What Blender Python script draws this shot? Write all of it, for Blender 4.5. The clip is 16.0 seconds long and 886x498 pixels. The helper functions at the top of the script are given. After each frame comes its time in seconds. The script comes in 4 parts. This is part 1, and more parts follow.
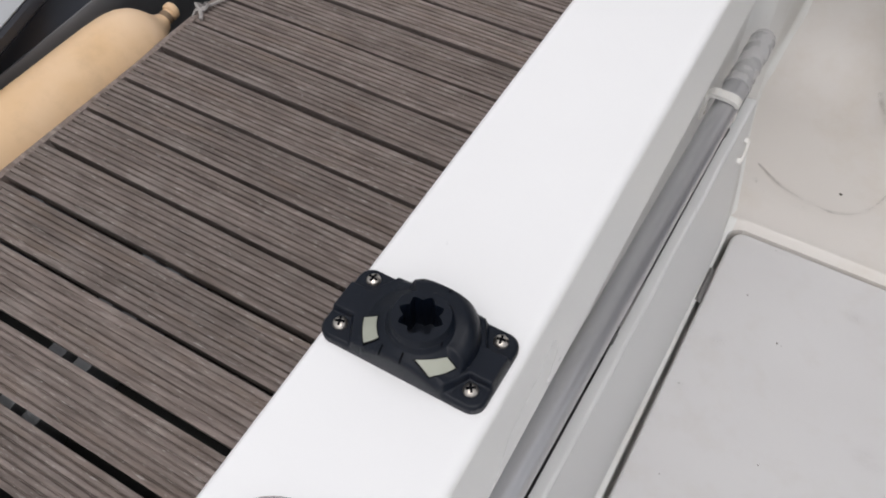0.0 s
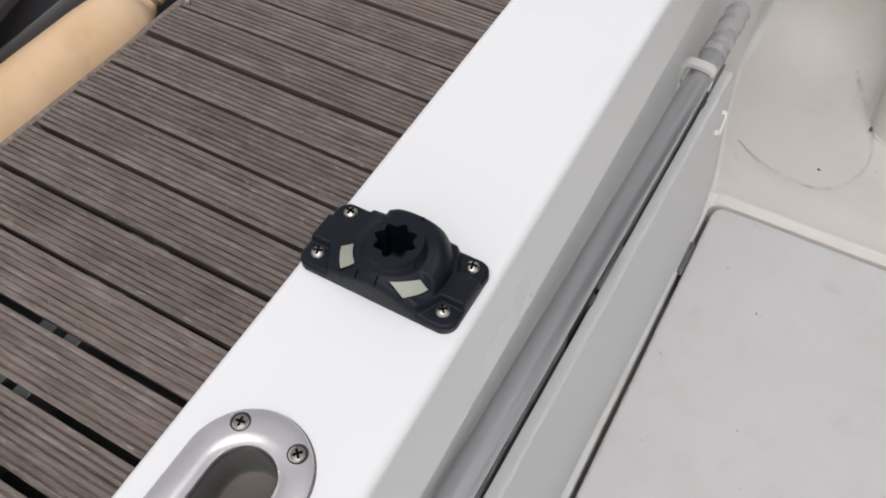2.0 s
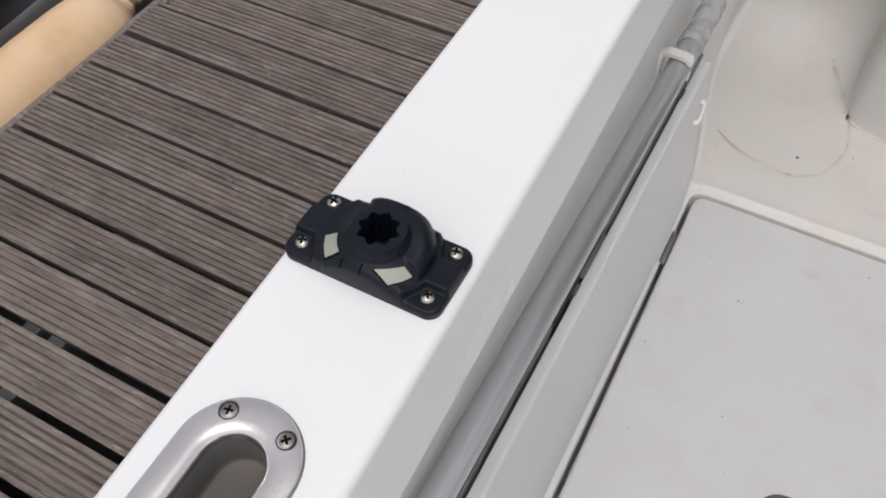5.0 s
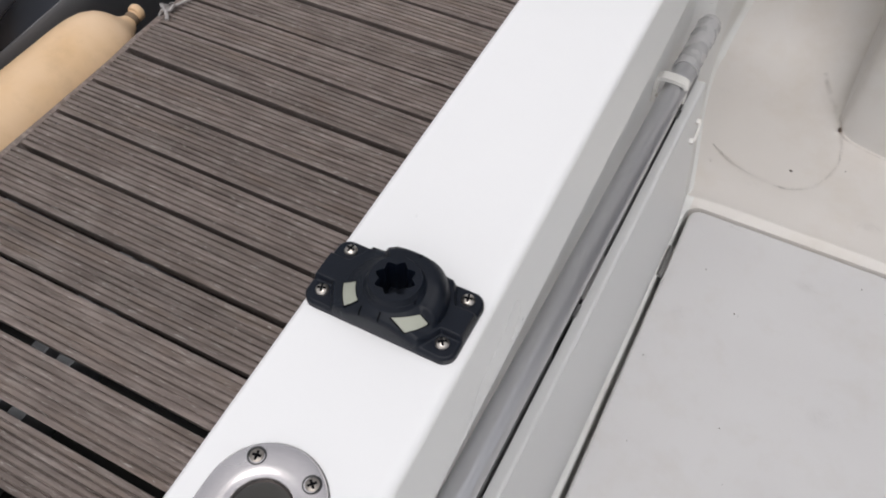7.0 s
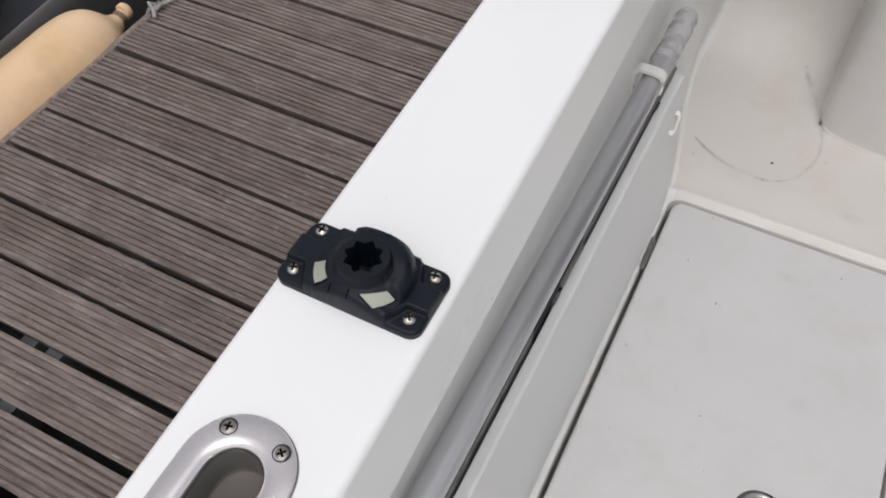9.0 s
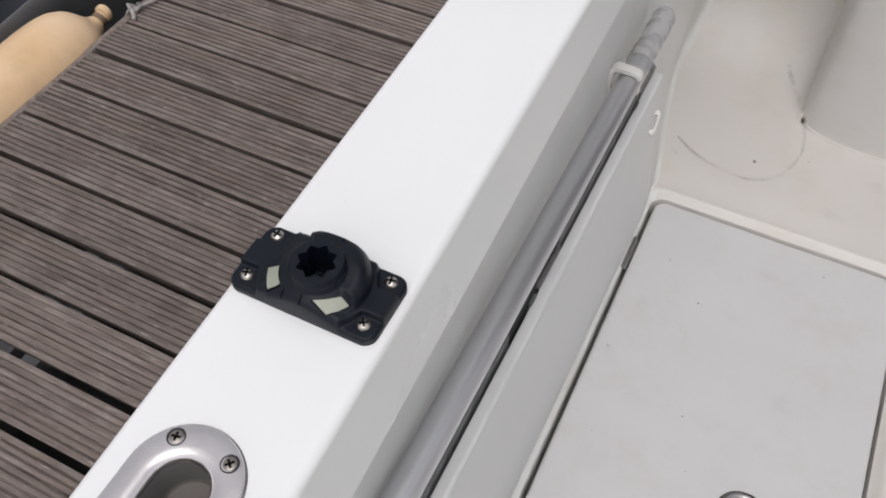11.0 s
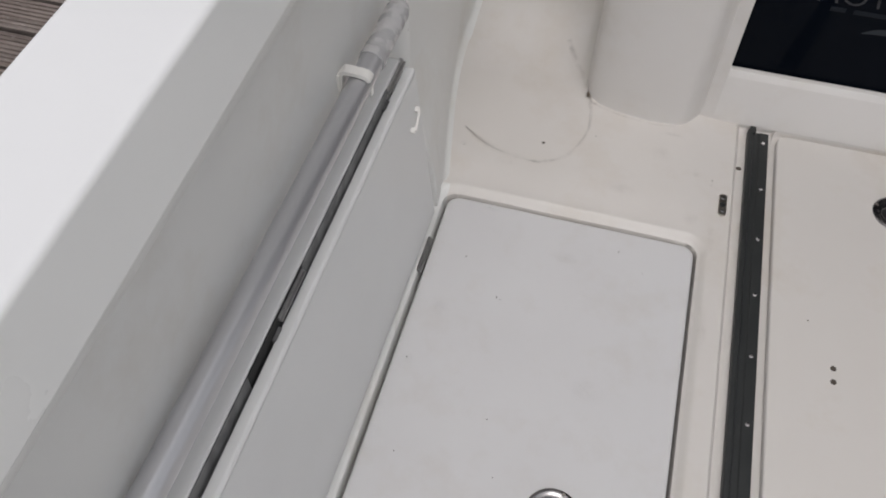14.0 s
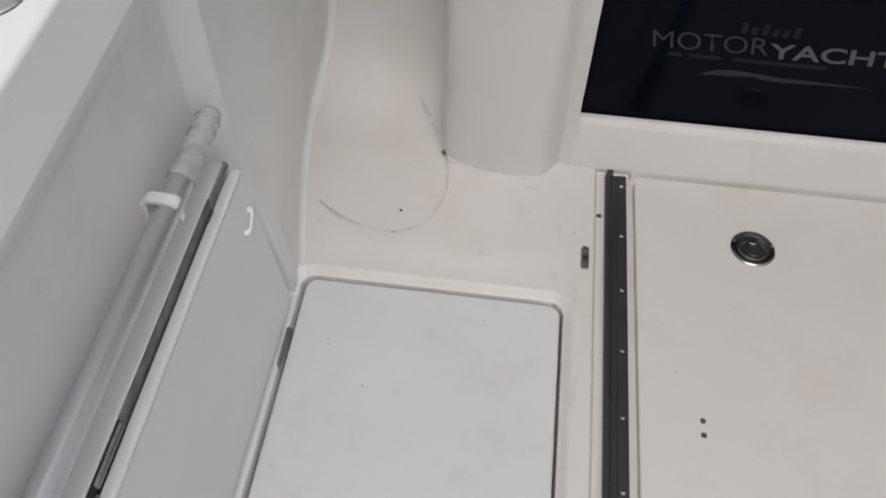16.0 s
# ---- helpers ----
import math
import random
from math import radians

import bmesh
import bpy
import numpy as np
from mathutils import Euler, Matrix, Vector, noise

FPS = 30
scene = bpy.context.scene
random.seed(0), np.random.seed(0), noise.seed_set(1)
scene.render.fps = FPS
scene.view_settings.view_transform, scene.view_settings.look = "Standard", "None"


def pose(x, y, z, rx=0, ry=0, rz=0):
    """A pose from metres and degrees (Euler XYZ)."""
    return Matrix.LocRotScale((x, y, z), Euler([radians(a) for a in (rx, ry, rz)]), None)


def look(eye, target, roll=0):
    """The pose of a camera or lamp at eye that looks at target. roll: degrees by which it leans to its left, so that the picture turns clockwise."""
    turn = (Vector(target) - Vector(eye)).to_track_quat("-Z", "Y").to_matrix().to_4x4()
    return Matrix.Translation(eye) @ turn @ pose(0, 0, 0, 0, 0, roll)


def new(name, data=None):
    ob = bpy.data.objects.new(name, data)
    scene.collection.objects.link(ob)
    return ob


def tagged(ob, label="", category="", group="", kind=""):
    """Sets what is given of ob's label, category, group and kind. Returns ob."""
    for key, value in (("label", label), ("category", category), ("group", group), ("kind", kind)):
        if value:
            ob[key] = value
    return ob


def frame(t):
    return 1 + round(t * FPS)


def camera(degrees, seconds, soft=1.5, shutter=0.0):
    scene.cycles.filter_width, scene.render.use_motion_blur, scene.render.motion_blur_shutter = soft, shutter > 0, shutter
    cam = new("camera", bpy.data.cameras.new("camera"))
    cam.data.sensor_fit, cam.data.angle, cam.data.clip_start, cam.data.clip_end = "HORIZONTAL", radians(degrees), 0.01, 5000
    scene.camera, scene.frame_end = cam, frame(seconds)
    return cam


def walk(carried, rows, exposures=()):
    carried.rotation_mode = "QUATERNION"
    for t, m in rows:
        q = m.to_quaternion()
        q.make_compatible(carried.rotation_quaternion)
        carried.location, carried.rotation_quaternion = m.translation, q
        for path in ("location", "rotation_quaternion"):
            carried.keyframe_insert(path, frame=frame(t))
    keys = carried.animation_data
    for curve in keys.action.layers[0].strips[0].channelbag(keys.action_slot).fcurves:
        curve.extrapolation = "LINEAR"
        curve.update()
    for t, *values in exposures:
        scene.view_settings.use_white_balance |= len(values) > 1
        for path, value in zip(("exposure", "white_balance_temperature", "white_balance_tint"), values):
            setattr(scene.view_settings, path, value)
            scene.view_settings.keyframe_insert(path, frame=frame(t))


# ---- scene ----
cam = camera(56.8, 16.0, soft=1.9)
PATH = [
    (0, (0.235, -0.228, 1.45), (-0.399, 0.817, -0.133), -1.1),
    (0.5, (0.229, -0.245, 1.474), (-0.4, 0.8, -0.111), -1.0),
    (1, (0.223, -0.256, 1.468), (-0.401, 0.791, -0.118), -0.9),
    (1.5, (0.258, -0.259, 1.451), (-0.363, 0.79, -0.134), -0.8),
    (2, (0.27, -0.265, 1.441), (-0.344, 0.788, -0.145), -0.8),
    (2.5, (0.303, -0.259, 1.435), (-0.304, 0.798, -0.151), -0.7),
    (3, (0.306, -0.26, 1.441), (-0.291, 0.801, -0.146), -0.6),
    (3.5, (0.306, -0.266, 1.45), (-0.285, 0.797, -0.137), -0.7),
    (4, (0.29, -0.278, 1.44), (-0.296, 0.787, -0.148), -0.6),
    (6.5, (0.266, -0.262, 1.456), (-0.304, 0.807, -0.136), -0.6),
    (7, (0.26, -0.27, 1.484), (-0.307, 0.801, -0.107), -0.5),
    (7.5, (0.268, -0.287, 1.501), (-0.298, 0.786, -0.089), -0.4),
    (8, (0.269, -0.289, 1.492), (-0.294, 0.784, -0.099), -0.5),
    (8.5, (0.27, -0.291, 1.493), (-0.292, 0.783, -0.097), -0.5),
    (9, (0.289, -0.282, 1.49), (-0.268, 0.795, -0.1), -0.5),
    (11.5, (0.322, -0.262, 1.481), (-0.212, 0.827, -0.109), -0.3),
    (12, (0.38, -0.264, 1.479), (-0.132, 0.835, -0.111), -0.1),
    (12.5, (0.443, -0.212, 1.482), (-0.025, 0.9, -0.113), 0.3),
    (13, (0.474, -0.15, 1.474), (0.071, 0.985, -0.122), 0.5),
    (13.5, (0.485, -0.142, 1.457), (0.136, 1.016, -0.136), 0.6),
    (14, (0.48, -0.105, 1.436), (0.174, 1.059, -0.162), 0.9),
    (14.5, (0.5, -0.047, 1.455), (0.22, 1.126, -0.141), 0.9),
    (15, (0.508, -0.003, 1.476), (0.259, 1.172, -0.123), 0.8),
    (15.5, (0.545, 0.016, 1.476), (0.337, 1.203, -0.12), 1.1),
    (16, (0.572, 0.079, 1.487), (0.449, 1.278, -0.109), 1.7),
]
EXPOSURES = [(0.0, 0.08, 6480, 12), (9.0, 0.08, 6480, 12), (12.0, 0.02, 6480, 12), (13.5, -0.09, 6480, 12), (15.0, -0.17, 6480, 12), (16.0, -0.05, 6480, 12)]
walk(cam, [(t, look(eye, target, roll)) for t, eye, target, roll in PATH], EXPOSURES)

# ---- world and light ----
world = bpy.data.worlds.new("overcast_sky")
scene.world = world
world.use_nodes = True
wn, wl = world.node_tree.nodes, world.node_tree.links
sky = wn.new("ShaderNodeTexSky")
sky.sky_type, sky.sun_disc = "NISHITA", False
SUN_EL, SUN_ROT = 70.0, 165.0
sky.sun_elevation, sky.sun_rotation = radians(SUN_EL), radians(SUN_ROT)
sky.air_density, sky.dust_density = 1.0, 3.0
grey = wn.new("ShaderNodeHueSaturation")
grey.inputs["Saturation"].default_value = 0.16
wl.new(sky.outputs[0], grey.inputs["Color"])
wl.new(grey.outputs[0], wn["Background"].inputs["Color"])
wn["Background"].inputs["Strength"].default_value = 0.15
sun = new("sun", bpy.data.lights.new("sun", "SUN"))
sun.data.energy, sun.data.angle, sun.data.color = 0.68, radians(24), (1.0, 0.975, 0.94)
az = radians(SUN_ROT)
sun.matrix_world = look((math.sin(az) * math.cos(radians(SUN_EL)) * 20, math.cos(az) * math.cos(radians(SUN_EL)) * 20, math.sin(radians(SUN_EL)) * 20), (0, 0, 0))


# ---- materials ----
def material(name, colour, rough=0.5, metal=0.0, tint=None, scale=8.0, amount=0.5, grain=0.0, grain_scale=300.0, stretch=(1, 1, 1),
             coat=0.0, stains=None, stain_scale=3.0, stain_amount=0.0, rough_var=0.08, per_object=0.0):
    """A surface with two scales of colour variation, fine relief and uneven gloss."""
    m = bpy.data.materials.new(name)
    m.use_nodes = True
    n, l = m.node_tree.nodes, m.node_tree.links
    b = n["Principled BSDF"]
    co = n.new("ShaderNodeTexCoord")
    mp = n.new("ShaderNodeMapping")
    mp.inputs["Scale"].default_value = stretch
    l.new(co.outputs["Object"], mp.inputs["Vector"])
    big = n.new("ShaderNodeTexNoise")
    big.inputs["Scale"].default_value, big.inputs["Detail"].default_value = scale, 6
    l.new(mp.outputs[0], big.inputs["Vector"])
    ramp = n.new("ShaderNodeValToRGB")
    ramp.color_ramp.elements[0].position, ramp.color_ramp.elements[1].position = 0.5 - 0.25, 0.5 + 0.25
    other = tint if tint else tuple(c * (1 - 0.15 * amount) for c in colour)
    ramp.color_ramp.elements[0].color, ramp.color_ramp.elements[1].color = (*other, 1), (*colour, 1)
    l.new(big.outputs["Fac"], ramp.inputs["Fac"])
    out = ramp.outputs["Color"]
    if stain_amount:
        st = n.new("ShaderNodeTexNoise")
        st.inputs["Scale"].default_value, st.inputs["Detail"].default_value, st.inputs["Roughness"].default_value = stain_scale, 9, 0.65
        l.new(co.outputs["Object"], st.inputs["Vector"])
        sr = n.new("ShaderNodeValToRGB")
        sr.color_ramp.elements[0].position, sr.color_ramp.elements[1].position = 0.5, 0.75
        sr.color_ramp.elements[0].color, sr.color_ramp.elements[1].color = (0, 0, 0, 1), (stain_amount,) * 3 + (1,)
        l.new(st.outputs["Fac"], sr.inputs["Fac"])
        mx = n.new("ShaderNodeMixRGB")
        mx.inputs["Color2"].default_value = (*stains, 1)
        l.new(sr.outputs["Color"], mx.inputs["Fac"])
        l.new(out, mx.inputs["Color1"])
        out = mx.outputs["Color"]
    if per_object:
        info = n.new("ShaderNodeObjectInfo")
        mr = n.new("ShaderNodeMapRange")
        mr.inputs["To Min"].default_value, mr.inputs["To Max"].default_value = 1 - per_object, 1 + per_object
        l.new(info.outputs["Random"], mr.inputs["Value"])
        hs = n.new("ShaderNodeHueSaturation")
        l.new(mr.outputs[0], hs.inputs["Value"])
        l.new(out, hs.inputs["Color"])
        out = hs.outputs["Color"]
    l.new(out, b.inputs["Base Color"])
    rr = n.new("ShaderNodeMapRange")
    rr.inputs["To Min"].default_value, rr.inputs["To Max"].default_value = max(0.02, rough - rough_var), min(1, rough + rough_var)
    l.new(big.outputs["Fac"], rr.inputs["Value"])
    l.new(rr.outputs[0], b.inputs["Roughness"])
    b.inputs["Metallic"].default_value = metal
    b.inputs["Coat Weight"].default_value = coat
    b.inputs["Coat Roughness"].default_value = 0.15
    if grain:
        fine = n.new("ShaderNodeTexNoise")
        fine.inputs["Scale"].default_value, fine.inputs["Detail"].default_value = grain_scale, 3
        l.new(mp.outputs[0], fine.inputs["Vector"])
        bump = n.new("ShaderNodeBump")
        bump.inputs["Strength"].default_value, bump.inputs["Distance"].default_value = grain, 0.002
        l.new(fine.outputs["Fac"], bump.inputs["Height"])
        l.new(bump.outputs[0], b.inputs["Normal"])
    return m


GELCOAT = material("white_gelcoat", (0.83, 0.83, 0.83), 0.3, tint=(0.80, 0.80, 0.80), scale=5, grain=0.02, grain_scale=120, coat=0.2)
LINER = material("moulded_liner", (0.725, 0.727, 0.708), 0.38, tint=(0.695, 0.697, 0.678), scale=4, grain=0.03, grain_scale=200,
                 stains=(0.52, 0.47, 0.39), stain_scale=6, stain_amount=0.35)
FLOOR = material("cockpit_floor_gelcoat", (0.645, 0.618, 0.588), 0.42, tint=(0.62, 0.59, 0.555), scale=5, grain=0.08, grain_scale=500,
                 stains=(0.50, 0.43, 0.34), stain_scale=5, stain_amount=0.4)
LID = material("hatch_lid_gelcoat", (0.62, 0.615, 0.615), 0.40, tint=(0.598, 0.59, 0.59), scale=6, grain=0.06, grain_scale=700,
               stains=(0.50, 0.46, 0.41), stain_scale=9, stain_amount=0.3)
FLAP = material("flap_paint", (0.72, 0.726, 0.72), 0.32, tint=(0.675, 0.681, 0.675), scale=5, grain=0.03, grain_scale=150)
BOARD = material("board_paint", (0.78, 0.78, 0.77), 0.4, tint=(0.77, 0.77, 0.76), scale=5, grain=0.03, grain_scale=150)
ALU = material("anodised_aluminium", (0.58, 0.58, 0.595), 0.29, metal=0.68, tint=(0.54, 0.54, 0.555), scale=30, stretch=(1, 0.05, 1), grain=0.03, grain_scale=400, rough_var=0.04)
PULL = material("polished_pull_steel", (0.36, 0.35, 0.35), 0.2, metal=1.0, tint=(0.26, 0.25, 0.25), scale=40)
CUP = material("dark_pull_cup", (0.05, 0.05, 0.05), 0.35, metal=0.5, tint=(0.03, 0.03, 0.03), scale=60)
STEEL = material("polished_stainless", (0.84, 0.80, 0.795), 0.26, metal=1.0, tint=(0.74, 0.70, 0.695), scale=25, grain=0.03, grain_scale=350)
DULL_SCREW = material("dull_screw_steel", (0.36, 0.33, 0.30), 0.42, metal=0.9, tint=(0.26, 0.235, 0.21), scale=250)
# Near-black that puts the shade of notches and slots into colour.
VOID = material("recess_shade_black", (0.0015, 0.0018, 0.003), 0.8, tint=(0.001, 0.0012, 0.002), scale=40)
VOID.node_tree.nodes["Principled BSDF"].inputs["Specular IOR Level"].default_value = 0.1
SCREW = material("screw_stainless", (0.62, 0.58, 0.53), 0.3, metal=1.0, tint=(0.45, 0.41, 0.36), scale=300)
HINGE = material("dull_hinge_steel", (0.46, 0.455, 0.45), 0.33, metal=0.95, tint=(0.33, 0.325, 0.32), scale=90)
BLACK = material("black_glass_nylon", (0.0034, 0.0060, 0.0122), 0.37, tint=(0.0027, 0.0047, 0.0096), scale=40, grain=0.25, grain_scale=1500)
BLACK.node_tree.nodes["Principled BSDF"].inputs["Specular IOR Level"].default_value = 0.28
INSET = material("pale_inset", (0.36, 0.37, 0.31), 0.5, tint=(0.32, 0.33, 0.27), scale=120)
RAIL = material("black_rail", (0.024, 0.026, 0.026), 0.5, tint=(0.018, 0.02, 0.02), scale=30, grain=0.1, grain_scale=500, rough_var=0.12)
DARK = material("dark_void", (0.02, 0.02, 0.02), 0.7, tint=(0.012, 0.012, 0.012), scale=20)
NYLON = material("white_nylon", (0.78, 0.77, 0.74), 0.4, tint=(0.74, 0.72, 0.68), scale=30)
TAPE = material("worn_clear_tape", (0.50, 0.495, 0.49), 0.28, tint=(0.36, 0.355, 0.36), scale=45, grain=0.5, grain_scale=90, rough_var=0.15)
# Grey that stands in for shade: board gap and fairlead rim.
SHADE_GREY = material("dark_grey_shade", (0.21, 0.21, 0.21), 0.6, tint=(0.075, 0.075, 0.075), scale=40)
RUBBER = material("grey_rubber_seal", (0.09, 0.09, 0.09), 0.6, tint=(0.06, 0.06, 0.06), scale=60)
FENDER = material("tan_fender_vinyl", (0.78, 0.575, 0.385), 0.42, tint=(0.68, 0.45, 0.24), scale=6, grain=0.05, grain_scale=200,
                  stains=(0.50, 0.34, 0.20), stain_scale=14, stain_amount=0.4)
LASH = material("brown_lashing", (0.24, 0.17, 0.11), 0.8, tint=(0.14, 0.10, 0.065), scale=120, grain=0.5, grain_scale=600)
ROPE = material("grey_rope", (0.42, 0.40, 0.385), 0.85, tint=(0.28, 0.26, 0.25), scale=200, grain=0.6, grain_scale=400)
NAVY = material("dark_hull_paint", (0.024, 0.027, 0.036), 0.35, tint=(0.018, 0.020, 0.027), scale=5)
GREY_TRIM = material("neighbour_grey_deck", (0.42, 0.43, 0.44), 0.5, tint=(0.36, 0.37, 0.38), scale=5)
GREY_TUBE = material("neighbour_dark_grey", (0.19, 0.19, 0.197), 0.5, tint=(0.155, 0.155, 0.16), scale=7, grain=0.1, grain_scale=300)
GLASS = material("tinted_door_glass", (0.0035, 0.005, 0.009), 0.05, tint=(0.0025, 0.004, 0.007), scale=3, rough_var=0.01, coat=0.0)
GLASS.node_tree.nodes["Principled BSDF"].inputs["Specular IOR Level"].default_value = 0.055
SILVER = material("silver_lettering", (0.115, 0.115, 0.12), 0.5, tint=(0.095, 0.095, 0.10), scale=20)
DIM = material("dim_lettering", (0.052, 0.053, 0.058), 0.5, tint=(0.042, 0.043, 0.048), scale=20)
FAINT = material("faint_lettering", (0.014, 0.017, 0.022), 0.4, tint=(0.011, 0.014, 0.019), scale=20)
SPECK = material("dark_speck", (0.08, 0.065, 0.05), 0.7, tint=(0.05, 0.04, 0.03), scale=100)
WAVE = material("grey_wave_print", (0.036, 0.042, 0.048), 0.5, tint=(0.028, 0.033, 0.038), scale=20)
for m, s in ((SILVER, 0.12), (DIM, 0.1), (FAINT, 0.09), (WAVE, 0.09)):
    m.node_tree.nodes["Principled BSDF"].inputs["Specular IOR Level"].default_value = s
LIP = material("gunwale_lip_gelcoat", (0.83, 0.835, 0.82), 0.30, tint=(0.81, 0.815, 0.80), scale=5, grain=0.02, grain_scale=120)
BEARER = material("galvanised_bearer", (0.22, 0.23, 0.24), 0.55, metal=0.3, tint=(0.14, 0.145, 0.155), scale=20)
MOULD = material("bulkhead_gelcoat", (0.675, 0.655, 0.632), 0.38, tint=(0.65, 0.628, 0.603), scale=4, grain=0.04, grain_scale=250, stains=(0.52, 0.46, 0.38), stain_scale=6, stain_amount=0.3)
BAND = material("hull_band_paint", (0.045, 0.047, 0.056), 0.4, tint=(0.036, 0.038, 0.046), scale=6)
WATER = material("harbour_water", (0.02, 0.025, 0.022), 0.08, tint=(0.015, 0.02, 0.018), scale=3, grain=0.6, grain_scale=9)


def wood():
    m = material("weathered_deck_wood", (0.208, 0.170, 0.151), 0.8, tint=(0.137, 0.109, 0.097), scale=7, stretch=(0.3, 3.5, 3.5), grain=0.5, grain_scale=160,
                 stains=(0.29, 0.262, 0.24), stain_scale=13, stain_amount=0.45, per_object=0.17)
    n, l = m.node_tree.nodes, m.node_tree.links
    b = n["Principled BSDF"]
    src = b.inputs["Base Color"].links[0].from_socket
    co = n.new("ShaderNodeTexCoord")
    info = n.new("ShaderNodeObjectInfo")
    sh = n.new("ShaderNodeVectorMath")
    l.new(co.outputs["Object"], sh.inputs[0])
    cx = n.new("ShaderNodeCombineXYZ")
    mu = n.new("ShaderNodeMath")
    mu.operation = "MULTIPLY"
    mu.inputs[1].default_value = 40
    l.new(info.outputs["Random"], mu.inputs[0])
    l.new(mu.outputs[0], cx.inputs[0])
    l.new(mu.outputs[0], cx.inputs[1])
    l.new(cx.outputs[0], sh.inputs[1])
    for node in list(n):
        if node.bl_idname == "ShaderNodeMapping":
            l.new(sh.outputs[0], node.inputs["Vector"])
    mp = n.new("ShaderNodeMapping")
    mp.inputs["Scale"].default_value = (9.0, 95, 60)
    l.new(sh.outputs[0], mp.inputs["Vector"])
    st = n.new("ShaderNodeTexNoise")
    st.inputs["Scale"].default_value, st.inputs["Detail"].default_value = 1.0, 5
    l.new(mp.outputs[0], st.inputs["Vector"])
    rp = n.new("ShaderNodeValToRGB")
    rp.color_ramp.elements[0].position, rp.color_ramp.elements[1].position = 0.33, 0.7
    rp.color_ramp.elements[0].color, rp.color_ramp.elements[1].color = (0.66, 0.64, 0.62, 1), (1.34, 1.34, 1.35, 1)
    l.new(st.outputs["Fac"], rp.inputs["Fac"])
    mx = n.new("ShaderNodeMixRGB")
    mx.blend_type, mx.inputs["Fac"].default_value = "MULTIPLY", 1.0
    l.new(src, mx.inputs["Color1"])
    l.new(rp.outputs[0], mx.inputs["Color2"])
    # brown patches where the grey has worn off, and dark damp blots
    out = mx.outputs[0]
    for scale, lo, hi, colour in (((3.5, 22, 14), 0.54, 0.74, (0.150, 0.106, 0.076)), ((9, 70, 40), 0.60, 0.72, (0.050, 0.040, 0.036)), ((26, 170, 90), 0.60, 0.70, (0.42, 0.39, 0.365)), ((70, 240, 90), 0.63, 0.70, (0.44, 0.415, 0.39))):
        mq = n.new("ShaderNodeMapping")
        mq.inputs["Scale"].default_value = scale
        l.new(sh.outputs[0], mq.inputs["Vector"])
        bl = n.new("ShaderNodeTexNoise")
        bl.inputs["Scale"].default_value, bl.inputs["Detail"].default_value, bl.inputs["Roughness"].default_value = 1.0, 7, 0.62
        l.new(mq.outputs[0], bl.inputs["Vector"])
        br = n.new("ShaderNodeMapRange")
        br.inputs["From Min"].default_value, br.inputs["From Max"].default_value, br.inputs["To Max"].default_value = lo, hi, 0.6
        l.new(bl.outputs["Fac"], br.inputs["Value"])
        bx = n.new("ShaderNodeMixRGB")
        bx.inputs["Color2"].default_value = (*colour, 1)
        l.new(br.outputs[0], bx.inputs["Fac"])
        l.new(out, bx.inputs["Color1"])
        out = bx.outputs[0]
    l.new(out, b.inputs["Base Color"])
    return m


WOOD = wood()


def rubbed(name, colour, strength):
    """A thin film of dirt, also of painted foot shade, that fades out from the middle of its patch."""
    m = material(name, colour, 0.6, tint=tuple(c * 0.7 for c in colour), scale=60)
    n, l = m.node_tree.nodes, m.node_tree.links
    uv = n.new("ShaderNodeUVMap")
    far = n.new("ShaderNodeVectorMath")
    far.operation = "DISTANCE"
    far.inputs[1].default_value = (0.5, 0.5, 0)
    l.new(uv.outputs[0], far.inputs[0])
    fade = n.new("ShaderNodeMapRange")
    fade.interpolation_type = "SMOOTHSTEP"
    fade.inputs["From Min"].default_value, fade.inputs["From Max"].default_value = 0.5, 0.0
    fade.inputs["To Max"].default_value = strength
    l.new(far.outputs["Value"], fade.inputs["Value"])
    co = n.new("ShaderNodeTexCoord")
    sp = n.new("ShaderNodeTexNoise")
    sp.inputs["Scale"].default_value, sp.inputs["Detail"].default_value, sp.inputs["Roughness"].default_value = 30, 8, 0.72
    l.new(co.outputs["Object"], sp.inputs["Vector"])
    sr = n.new("ShaderNodeMapRange")
    sr.inputs["From Min"].default_value, sr.inputs["From Max"].default_value = 0.36, 0.78
    l.new(sp.outputs["Fac"], sr.inputs["Value"])
    mu = n.new("ShaderNodeMath")
    mu.operation = "MULTIPLY"
    l.new(fade.outputs[0], mu.inputs[0])
    l.new(sr.outputs[0], mu.inputs[1])
    l.new(mu.outputs[0], n["Principled BSDF"].inputs["Alpha"])
    return m


SCUFF_SHADE = rubbed("brown_scuff_and_foot_shade", (0.27, 0.18, 0.11), 0.42)
SMUDGE = rubbed("faint_smudge", (0.30, 0.23, 0.17), 0.15)


# ---- building helpers ----
def mesh_from(name, verts, faces, mat, smooth=True, angle=35):
    me = bpy.data.meshes.new(name)
    me.from_pydata([tuple(v) for v in verts], [], faces)
    me.materials.append(mat)
    bm = bmesh.new()
    bm.from_mesh(me)
    bmesh.ops.recalc_face_normals(bm, faces=bm.faces)
    if smooth:
        for f in bm.faces:
            f.smooth = True
        for e in bm.edges:
            if len(e.link_faces) == 2 and e.calc_face_angle(0) > radians(angle):
                e.smooth = False
    bm.to_mesh(me)
    bm.free()
    return me


